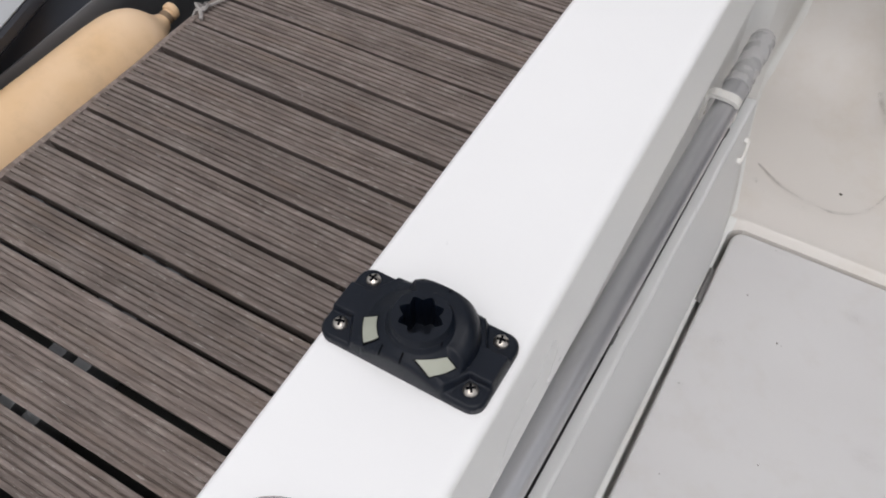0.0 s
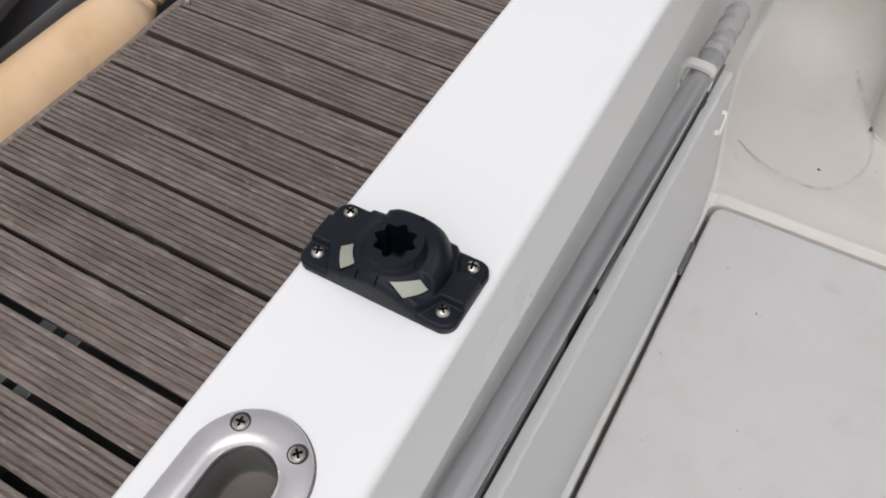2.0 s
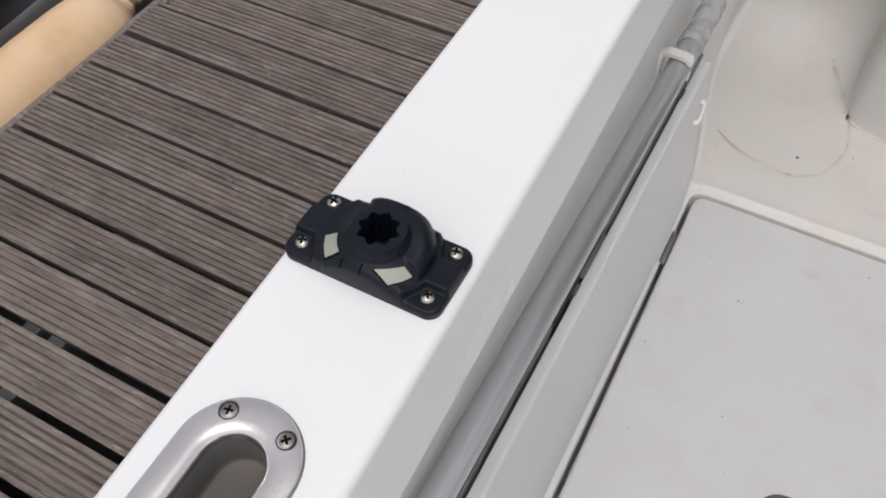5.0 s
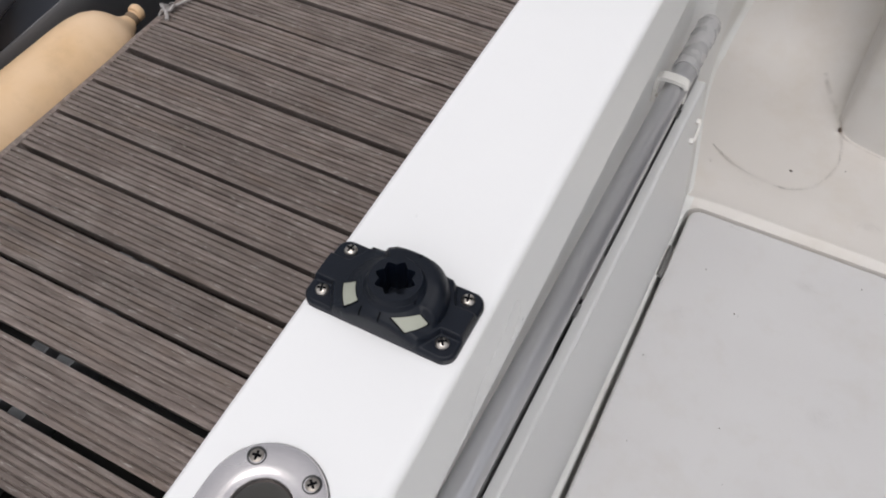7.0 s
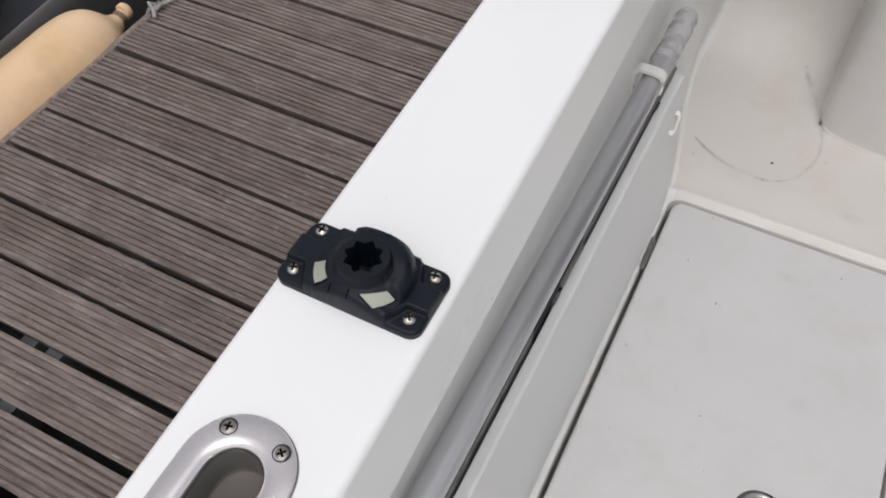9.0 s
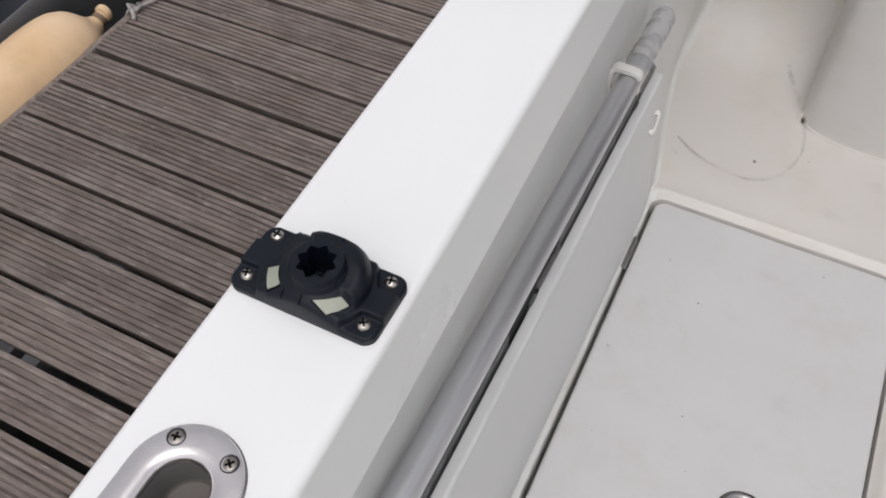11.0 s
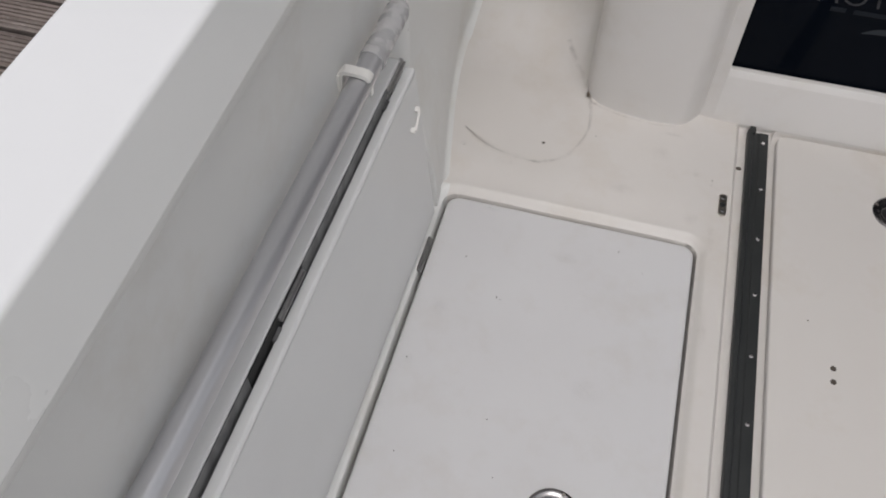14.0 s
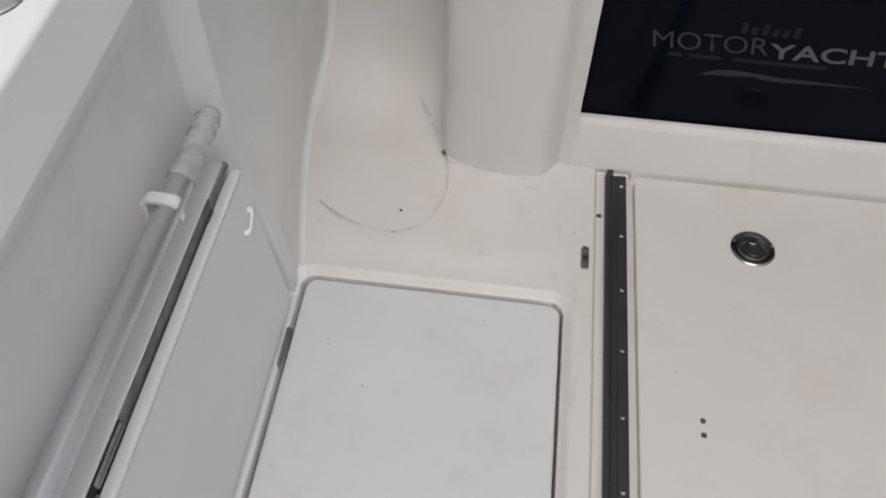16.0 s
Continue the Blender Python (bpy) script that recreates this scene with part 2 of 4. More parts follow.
def part(name, geo, mat, parent=None, label="", m=None, smooth=True, angle=35):
    """Links one mesh, given as (vertices, faces), as an object of its own under a thing or part."""
    me = geo if isinstance(geo, bpy.types.Mesh) else mesh_from(name, geo[0], geo[1], mat, smooth, angle)
    ob = new(name, me)
    if m is not None:
        ob.matrix_basis = m
    if parent is not None:
        ob.parent = parent
    if label:
        ob["label"] = label
    return ob


def thing(name, m, label, category, group="", kind=""):
    ob = new(name)
    ob.empty_display_size = 0.05
    ob.matrix_basis = m
    return tagged(ob, label, category, group, kind)


def fillet(points, radii, steps=5, closed=True, hold=0.0):
    """A polygon with rounded corners."""
    out, k = [], len(points)
    for i, p in enumerate(points):
        r = radii[i] if isinstance(radii, (list, tuple)) else radii
        if r <= 0 or (not closed and i in (0, k - 1)):
            out.append(tuple(p))
            continue
        p = Vector(p)
        a, b = (Vector(points[i - 1]) - p), (Vector(points[(i + 1) % k]) - p)
        la, lb = a.length, b.length
        a, b = a / la, b / lb
        half = a.angle(b) / 2
        d = min(r / math.tan(half), la * 0.49, lb * 0.49)
        rr = d * math.tan(half)
        c = p + (a + b).normalized() * (rr / math.sin(half))
        s, e = p + a * d - c, p + b * d - c
        ang = s.angle_signed(e) if s.length * e.length > 0 else 0
        if hold:
            out.append(tuple(p + a * (d + hold)))
        for j in range(steps + 1):
            q = -ang * j / steps
            out.append((c.x + s.x * math.cos(q) - s.y * math.sin(q), c.y + s.x * math.sin(q) + s.y * math.cos(q)))
        if hold:
            out.append(tuple(p + b * (d + hold)))
    return out


def along_y(profile, y0, y1, cuts=1, sway=None):
    """A closed profile in x and z, drawn out along y."""
    k = len(profile)
    verts, faces = [], []
    for i in range(cuts + 1):
        y = y0 + (y1 - y0) * i / cuts
        dx = sway(y) if sway else 0
        verts += [(x + dx, y, z) for x, z in profile]
    for i in range(cuts):
        for j in range(k):
            a, b = i * k + j, i * k + (j + 1) % k
            faces.append((a, b, b + k, a + k))
    faces += [tuple(range(k)), tuple(range(cuts * k, cuts * k + k))]
    return verts, faces


def slab(outline, z0, z1, bevel=0.003, steps=3):
    """A flat piece of the outline (x, y), with its upper edge rounded."""
    k = len(outline)
    c = Vector((sum(p[0] for p in outline) / k, sum(p[1] for p in outline) / k))
    pts = [Vector(p) for p in outline]
    area = sum(pts[i - 1].x * pts[i].y - pts[i].x * pts[i - 1].y for i in range(k))
    sg = 1 if area > 0 else -1
    nor = []
    for i in range(k):
        t = pts[(i + 1) % k] - pts[i - 1]
        nor.append(Vector((t.y, -t.x)).normalized() * sg if t.length > 1e-9 else (pts[i] - c).normalized())
    rings = [(0, z0), (0, z1 - bevel)]
    for s in range(1, steps + 1):
        q = math.pi / 2 * s / steps
        rings.append((bevel * (1 - math.cos(q)), z1 - bevel + bevel * math.sin(q)))
    if bevel > 0.0008:
        rings.append((bevel * 1.25, z1))
    verts = [((p - n * d).x, (p - n * d).y, z) for d, z in rings for p, n in zip(pts, nor)]
    faces = []
    for r in range(len(rings) - 1):
        for j in range(k):
            a, b = r * k + j, r * k + (j + 1) % k
            faces.append((a, b, b + k, a + k))
    faces += [tuple(range(k)), tuple(range((len(rings) - 1) * k, len(rings) * k))]
    return verts, faces


def rect(x0, y0, x1, y1, r=0.0, steps=5):
    p = [(x0, y0), (x1, y0), (x1, y1), (x0, y1)]
    return fillet(p, r, steps) if r else p


def box(x0, y0, z0, x1, y1, z1, bevel=0.002):
    return slab(rect(x0, y0, x1, y1, min(bevel * 1.5, (x1 - x0) * 0.45, (y1 - y0) * 0.45), 2), z0, z1, min(bevel, (z1 - z0) * 0.45), 2)


def lathe(profile, n=32):
    """A profile of (radius, z) turned about z."""
    verts, faces, k = [], [], len(profile)
    for i in range(n):
        a = 2 * math.pi * i / n
        verts += [(r * math.cos(a), r * math.sin(a), z) for r, z in profile]
    for i in range(n):
        for j in range(k - 1):
            a, b = i * k + j, (i + 1) % n * k + j
            faces.append((a, b, b + 1, a + 1))
    faces += [tuple(i * k for i in range(n)), tuple(i * k + k - 1 for i in range(n))]
    return verts, faces


def tube(points, r, n=10):
    """A round rod along a line of points."""
    pts = [Vector(p) for p in points]
    verts, faces = [], []
    up = Vector((0.13, 0.27, 1)).normalized()
    for i, p in enumerate(pts):
        t = (pts[min(i + 1, len(pts) - 1)] - pts[max(i - 1, 0)]).normalized()
        s = t.cross(up).normalized()
        w = s.cross(t)
        rr = r(i / (len(pts) - 1)) if callable(r) else r
        verts += [p + (s * math.cos(2 * math.pi * j / n) + w * math.sin(2 * math.pi * j / n)) * rr for j in range(n)]
    for i in range(len(pts) - 1):
        for j in range(n):
            a, b = i * n + j, i * n + (j + 1) % n
            faces.append((a, b, b + n, a + n))
    faces += [tuple(range(n)), tuple(range(len(verts) - n, len(verts)))]
    return verts, faces


def grid(us, vs, f):
    """A sheet over two lists of parameters."""
    k = len(vs)
    verts = [f(u, v) for u in us for v in vs]
    faces = [(i * k + j, (i + 1) * k + j, (i + 1) * k + j + 1, i * k + j + 1) for i in range(len(us) - 1) for j in range(k - 1)]
    return verts, faces


def merge(*geos):
    verts, faces = [], []
    for v, f in geos:
        o = len(verts)
        verts += [tuple(p) for p in v]
        faces += [tuple(i + o for i in q) for q in f]
    return verts, faces


def moved(geo, m):
    return [m @ Vector(v) for v in geo[0]], geo[1]


def step(a, b, x):
    q = min(1, max(0, (x - a) / (b - a)))
    return q * q * (3 - 2 * q)


def curve_at(table, x):
    """A smooth curve through a few (position, value) pairs."""
    if x <= table[0][0]:
        return table[0][1]
    for (a, u), (b, v) in zip(table, table[1:]):
        if x <= b:
            return u + (v - u) * step(a, b, x)
    return table[-1][1]


def spaced(stops):
    """Parameters from (start, end, count) stretches."""
    out = []
    for a, b, k in stops:
        out += [a + (b - a) * i / k for i in range(k)]
    return out + [stops[-1][1]]


# ---- the boat's side: gunwale, lip and outer skin ----
Y0, Y1 = -1.3, 3.2
SWAY = -0.020     # the side runs outwards as it goes forward
side = fillet([(0.0185, 1.0), (0.1445, 1.0), (0.1520, 0.909), (0.1430, 0.902), (0.06, 0.87), (0.05, -0.5), (-0.02, -0.5), (0.0, 0.6)],
              [0.006, 0.007, 0.004, 0, 0, 0, 0, 0.1], 5, hold=0.0012)
hull = part("wall_west", along_y(side, Y0, Y1, 1, lambda y: SWAY * y), GELCOAT, None)
hull.data.materials.append(LIP)
for f in hull.data.polygons:
    f.material_index = 1 if f.normal.x > 0.8 and f.center.z > 0.9 else 0


def stadium(r, y0, y1, n=24):
    """An outline with two round ends, front end first."""
    pts = [(r * math.cos(math.pi * i / n), y1 + r * math.sin(math.pi * i / n)) for i in range(n + 1)]
    return pts + [(r * math.cos(math.pi + math.pi * i / n), y0 + r * math.sin(math.pi + math.pi * i / n)) for i in range(n + 1)]


def cut_out(ob, cutter_geo):
    """Cuts a solid out of an object's mesh."""
    cutter = part("cutter", cutter_geo, GELCOAT)
    mod = ob.modifiers.new("cut", "BOOLEAN")
    mod.object, mod.solver = cutter, "EXACT"
    me = bpy.data.meshes.new_from_object(ob.evaluated_get(bpy.context.evaluated_depsgraph_get()))
    ob.modifiers.clear()
    bm = bmesh.new()
    bm.from_mesh(me)
    for f in bm.faces:
        f.smooth = True
    for e in bm.edges:
        e.smooth = not (len(e.link_faces) == 2 and e.calc_face_angle(0) > radians(35))
    bm.to_mesh(me)
    bm.free()
    ob.data = me
    bpy.data.objects.remove(cutter)


FAIRLEADS = (-0.1655, 0.811)
for fy in FAIRLEADS:
    cut_out(hull, slab([(x + 0.081 + SWAY * (fy + 0.1655), y + fy) for x, y in stadium(0.0232, -0.125, 0.0)], 0.905, 1.05, 0.0))
tagged(hull, "white glossy gelcoat gunwale and side of a motor boat", "boat side", kind="structure")

FL = 0.128        # cockpit floor


def smooth_line(pts, k):
    out = []
    for i in range(len(pts) - 1):
        p0, p1, p2, p3 = (Vector(pts[max(0, min(len(pts) - 1, i + j))]) for j in (-1, 0, 1, 2))
        for s in range(k):
            t = s / k
            out.append(0.5 * (2 * p1 + (p2 - p0) * t + (2 * p0 - 5 * p1 + 4 * p2 - p3) * t * t + (3 * p1 - p0 - 3 * p2 + p3) * t ** 3))
    return out + [Vector(pts[-1])]


WALL = smooth_line([(0.90, 0.186), (1.0, 0.183), (1.12, 0.160), (1.30, 0.126), (1.46, 0.112), (1.62, 0.140), (1.80, 0.190)], 8)
WALL_Y, WALL_X = [p.x for p in WALL], [p.y for p in WALL]


def foot_z(y):
    """Height of the floor along the foot of the side."""
    return min(0.8, floor_z(0.30, min(y, 1.88))) if y > 0.97 else FL


def liner_x(y, z):
    brow = 0.1492 + SWAY * y
    alcove = 0.100 + (brow - 0.100) * step(0.820, 0.905, z)
    ahead = float(np.interp(y, WALL_Y, WALL_X))
    ahead = ahead + (brow - 0.001 - ahead) * step(0.14, 0.50, z)
    ahead = ahead + (brow - ahead) * step(0.80, 0.905, z)
    q = min(1.0, max(0.0, (y - 0.929) / (0.030 + 0.024 * step(0.2, 0.5, z))))
    end = 0.65 * q + 0.35 * q * q * (3 - 2 * q)
    x = alcove + (max(ahead, alcove) - alcove) * end
    # cove where the side runs out into the floor
    r = 0.018
    h = min(r, max(0.0, z - foot_z(y)))
    return x + (r - math.sqrt(max(0.0, r * r - (r - h) ** 2))) * step(1.0, 1.05, y)



# ---- cockpit floor: one moulded sheet with a hatch recess, a rail groove and a ramp ----
HX0, HX1, HY0, HY1, HR = 0.193, 0.722, -0.55, 1.006, 0.03


def rr_dist(x, y, x0, y0, x1, y1, r):
    cx, cy = (x0 + x1) / 2, (y0 + y1) / 2
    qx, qy = abs(x - cx) - (x1 - x0) / 2 + r, abs(y - cy) - (y1 - y0) / 2 + r
    return math.hypot(max(qx, 0), max(qy, 0)) + min(max(qx, qy), 0) - r


def floor_z(x, y):
    z = FL
    z += 0.010 * step(1.03, 1.12, y) * (1 - step(0.66, 0.75, x))
    d = rr_dist(x, y, HX0, HY0, HX1, HY1, HR)
    z -= 0.012 * (1 - step(0.0, 0.022, d))
    z -= 0.11 * (1 - step(-0.004, 0.0, d))
    # groove along the rail
    ahead = 1 - step(1.372, 1.38, y)
    z -= 0.014 * step(0.7775, 0.7855, x) * (1 - step(0.856, 0.860, x)) * ahead
    # recess under the second lid
    d2 = rr_dist(x, y, 0.856, -0.6, 1.80, 1.375, 0.02)
    z -= 0.014 * (1 - step(-0.004, 0.0, d2))
    # the floor turns up between the side and the pillar
    if x < 0.46 and y > 1.38:
        q = y - 1.38
        z += min(q * q * 2.6, 0.9) if q < 0.25 else 0.1625 + (q - 0.25) * 1.5
    # and coves into the pillar's flank
    if x < 0.46 and y > 1.34:
        q = min(0.028, max(0.0, x - 0.402))
        z += (0.028 - math.sqrt(max(0.0, 0.028 ** 2 - q * q))) * step(1.34, 1.42, y)
    return z


xs = spaced([(0.08, 0.185, 14), (0.185, 0.225, 24), (0.225, 0.40, 14), (0.40, 0.432, 16), (0.432, 0.70, 20), (0.70, 0.77, 24), (0.77, 0.80, 16), (0.80, 0.84, 4), (0.84, 0.875, 30), (0.875, 1.78, 30), (1.78, 1.82, 16), (1.82, 2.3, 8)])
yf = spaced([(-1.3, -0.56, 8), (-0.56, 0.95, 60), (0.95, 1.04, 60), (1.04, 1.36, 30), (1.36, 1.39, 16), (1.39, 1.9, 30)])
floor = part("floor", grid(xs, yf, lambda x, y: (x, y, floor_z(x, y))), FLOOR, angle=50)
floor.data.materials.append(LINER)
for f in floor.data.polygons:
    f.material_index = 1 if f.center.x < 0.199 and f.center.y < 1.02 else 0
tagged(floor, "cream moulded cockpit floor with scuffs and a swept-up corner", "floor", kind="structure")

# ---- the side's inner skin ----
def liner_at(y, v):
    low = foot_z(y) - 0.03 if y > 0.97 else 0.09
    z = low + (0.9075 - low) * v
    return (liner_x(y, z), y, z)


ys = spaced([(Y0, 0.90, 30), (0.90, 0.925, 4), (0.925, 1.0, 50), (1.0, 1.8, 56), (1.8, 2.4, 6)])
vs = spaced([(0.0, 0.12, 28), (0.12, 0.85, 26), (0.85, 1.0, 24)])
liner = part("wall_liner", grid(ys, vs, liner_at), LINER)
tagged(liner, "off-white moulded inner side of the cockpit with a long alcove", "cockpit side", kind="structure")

# ---- forward bulkhead: pillar, sill, door frame ----
PILLAR = [(0.429, 3.2), (0.429, 2.0), (0.429, 1.47), (0.431, 1.385), (0.452, 1.350), (0.51, 1.327), (0.587, 1.317), (0.645, 1.322), (0.668, 1.338), (0.684, 1.362), (0.694, 1.374), (0.719, 1.376), (0.721, 1.44)]


pl = smooth_line(PILLAR, 6)
zs2 = spaced([(0.09, 0.20, 12), (0.20, 2.15, 14)])


def pillar_at(i, z):
    p = pl[int(i)]
    flare = max(0.0, 0.146 - z) ** 2 * 9
    lean = min(0.5, z - 0.14) * 0.035
    bulge = 1 - step(0.64, 0.69, p.x)
    if p.x > 0.692 and p.y < 1.40:
        return (p.x, 1.3712 + min(0.012, max(-0.002, 0.124 * (z - 0.125))), z)
    return (p.x - 0.02 * min(0.5, z - 0.14) * step(0.55, 0.65, p.x), p.y - flare * step(0.43, 0.46, p.x) + lean * bulge, z)


pillar = part("pillar", grid(list(range(len(pl))), zs2, pillar_at), MOULD)
tagged(pillar, "rounded off-white moulded pillar beside the cabin door", "bulkhead", kind="structure")

sill = fillet([(1.392, 0.08), (1.372, 0.125), (1.409, 0.226), (1.418, 0.239), (1.4305, 0.2405), (1.4305, 0.222), (1.50, 0.222), (1.50, 0.08)], [0, 0.02, 0.02, 0.006, 0.002, 0, 0, 0], 6)
sv, sf = along_y([(a, b) for a, b in sill], 0.719, 2.3, 1)
door_sill = part("door_sill", ([(y, x, z) for x, y, z in sv], sf), MOULD)
tagged(door_sill, "off-white moulded sill under the cabin door", "sill", kind="structure")

door = thing("door_1", pose(0.719, 1.436, 0.226), "dark tinted glass cabin door with silver lettering", "door", kind="structure")
part("pane", box(0.0, 0.0, 0.0, 1.45, 0.012, 1.80, 0.002), GLASS, door)
part("seal", box(-0.002, -0.004, 0.0, 1.45, -0.001, 0.0045, 0.001), RUBBER, door, "thin black rubber seal")


def lettering(name, text, x, z, height, width, mat, bold, parent):
    cu = bpy.data.curves.new(name, "FONT")
    cu.body, cu.size, cu.extrude, cu.offset = text, 1.0, 0.0, 0.017 if bold else -0.006
    tmp = new(name + "_curve", cu)
    dg = bpy.context.evaluated_depsgraph_get()
    me = bpy.data.meshes.new_from_object(tmp.evaluated_get(dg))
    bpy.data.objects.remove(tmp)
    co = np.array([v.co[:] for v in me.vertices])
    lo, hi = co.min(0), co.max(0)
    for v in me.vertices:
        a, b = (v.co.x - lo[0]) / (hi[0] - lo[0]) * width, (v.co.y - lo[1]) / (hi[1] - lo[1]) * height
        v.co = (x + a - 0.20 * b, -0.0012, z + b - 0.0147 + 0.018 * (x + a - 0.114))
    me.materials.clear()
    me.materials.append(mat)
    ob = new(name, me)
    ob.parent = parent
    return ob


lettering("lettering", "MOTOR", 0.124, 0.2185, 0.041, 0.224, DIM, False, door)
lettering("lettering", "YACHT", 0.351, 0.2120, 0.037, 0.250, SILVER, True, door)
for i in range(6):
    tall = 0.026 if i in (0, 2, 5) else 0.018
    part("lettering_bar", box(0.2800 + 0.0200 * i, -0.0012, 0.2550, 0.2925 + 0.0200 * i, -0.0006, 0.2550 + tall, 0.0002), FAINT, door)
for deep, up, down in ((0.0012, [(0.232, 0.147), (0.258, 0.160), (0.295, 0.164), (0.345, 0.161), (0.408, 0.154)], [(0.232, 0.145), (0.262, 0.148), (0.295, 0.149), (0.345, 0.152), (0.408, 0.1525)]),
                       (0.0016, [(0.340, 0.150), (0.375, 0.155), (0.43, 0.156), (0.50, 0.154), (0.57, 0.151)], [(0.340, 0.149), (0.375, 0.146), (0.43, 0.146), (0.50, 0.149), (0.57, 0.150)])):
    up, down = smooth_line(up, 6), smooth_line(down, 6)
    k = len(up)
    part("swoosh", ([(p.x, -deep, p.y) for p in up + down], [(q, q + 1, q + 1 + k, q + k) for q in range(k - 1)]), WAVE, door, "grey swoosh")
for a, b in ((0.155, 0.185), (0.20, 0.262), (0.285, 0.47)):
    part("lettering_bar", box(a, -0.0012, 0.186, b, -0.0006, 0.196, 0.0002), FAINT, door)

# plain unseen walls that close the place and send light back into it
back = part("wall_south", box(0.06, -1.34, -0.4, 2.3, -1.30, 1.0, 0.01), LINER)
tagged(back, "plain off-white aft end of the cockpit", "wall", kind="structure")
far = part("wall_east", box(2.25, -1.3, -0.4, 2.4, 3.2, 1.0, 0.01), GELCOAT)
tagged(far, "plain white opposite side of the boat", "wall", kind="structure")
# Unseen slab added to keep skylight off the forward cockpit.
roof = part("roof", box(0.0, 1.05, 2.152, 2.4, 3.2, 2.20, 0.01), GELCOAT)
tagged(roof, "unseen white roof slab added to shade the forward cockpit", "roof", kind="structure")
# The unseen upper part is raised to block sky from forward.
cabin = part("wall_north", box(0.432, 1.46, 0.08, 2.3, 1.50, 2.15, 0.005), MOULD)
tagged(cabin, "off-white cabin bulkhead behind the door", "wall", kind="structure")

# ---- pontoon ----
DZ, EDGE, PITCH, GAP0 = 0.207, -1.157, 0.1187, 0.3010
pontoon = thing("pontoon", pose(0, 0, 0), "weathered grooved timber pontoon beside the boat", "pontoon", kind="structure")
GW, NG, THICK = 0.1072, 8, 0.046


def plank_mesh(seed):
    rnd = random.Random(seed)
    prof = [(-GW / 2 + 0.009, -THICK)]
    w = GW / NG
    top = lambda: -0.0011 * rnd.random() ** 2
    for i in range(NG):
        a = -GW / 2 + w * i
        d = 0.0042 + 0.0026 * rnd.random()
        lead = 0.0035 if i == 0 else 0.0022
        h = top()
        if i == 0:
            prof += [(a, -0.0014), (a + 0.0009, h)]
        else:
            prof += [(a - 0.0011, -d), (a + 0.0011, -d), (a + lead + 0.0002, h)]
        b = a + w
        prof += [(b - 0.0026, h)] if i < NG - 1 else [(b - 0.0009, h), (b, -0.0014)]
    prof.append((GW / 2 - 0.009, -THICK))
    v, f = along_y(prof, 0, 1, 6)
    return mesh_from("plank", [(EDGE + 0.006 * rnd.random() * (1 if y < 0.5 else 0) + y * 1.03, x, z + 0.0012 * math.sin(5 * y + seed)) for x, y, z in v], f, WOOD, True, 25)


planks = [plank_mesh(s) for s in range(7)]
rnd = random.Random(4)
for i in range(-10, 26):
    y = GAP0 + PITCH * (i + 0.5)
    part("plank", planks[rnd.randrange(7)], WOOD, pontoon, m=pose(rnd.uniform(-0.003, 0.003), y, DZ + rnd.uniform(-0.0012, 0.0012), rnd.uniform(-0.4, 0.4), 0, rnd.uniform(-0.14, 0.14)) @ Matrix.Diagonal((1, 0.955 if y < 0.08 else rnd.uniform(0.985, 1.01), 1, 1)))
part("edge_board", box(EDGE - 0.022, -0.95, 0.03, EDGE - 0.002, 3.4, DZ - 0.006, 0.003), WOOD, pontoon, "grey timber edge board")
# Added block: makes the gaps between planks read as deep shade.
part("float", box(EDGE + 0.03, -0.95, -0.45, -0.16, 3.4, 0.055, 0.01), DARK, pontoon, "black block added under the planks to keep their gaps dark")
for x in (-1.09, -0.776, -0.714, -0.35):
    part("bearer", box(x - 0.018, -0.95, 0.056, x + 0.018, 3.4, DZ - THICK - 0.0015, 0.003), BEARER, pontoon)
for i in range(-4, 14):
    for dy in (-0.03, 0.03):
        part("nail", moved(lathe([(0.0001, 0.0008), (0.002, 0.0006), (0.0031, 0.0), (0.0001, -0.002)], 10), pose(EDGE + 0.034 + rnd.uniform(-0.006, 0.006), GAP0 + PITCH * (i + 0.5) + dy + rnd.uniform(-0.004, 0.004), DZ - 0.0006)), DARK, pontoon)
water = part("water", grid(spaced([(-60, -3, 6), (-3, 3, 6), (3, 60, 6)]), spaced([(-60, -3, 6), (-3, 4, 6), (4, 60, 6)]), lambda x, y: (x, y, -0.38)), WATER)
tagged(water, "dark still harbour water", "water", kind="structure")

# ---- hatch lid, its hinge and pull ----
lid = thing("hatch_lid", pose(0, 0, 0), "pale grey gelcoat hatch lid set in the cockpit floor", "hatch")
part("panel", slab(rect(HX0 + 0.0105, HY0 + 0.006, HX1 - 0.005, HY1 - 0.007, 0.026, 8), 0.085, 0.1165, 0.005), LID, lid)


def hinge_part(parent, m, length, name="hinge", knuckles=5):
    """A rolled steel hinge lying along y."""
    ob = part(name, moved(box(-0.007, -length / 2, -0.0035, 0.007, length / 2, -0.0015, 0.0006), Matrix.Identity(4)), HINGE, parent, "dull steel hinge", m)
    k = length / knuckles
    for i in range(knuckles):
        y = -length / 2 + k * i
        part("knuckle", tube([(0, y + 0.0006, 0.001), (0, y + k - 0.0006, 0.001)], 0.0042, 10), HINGE, ob, "")
    return ob


hinge_part(lid, pose(0.1945, 0.833, 0.1165), 0.086)


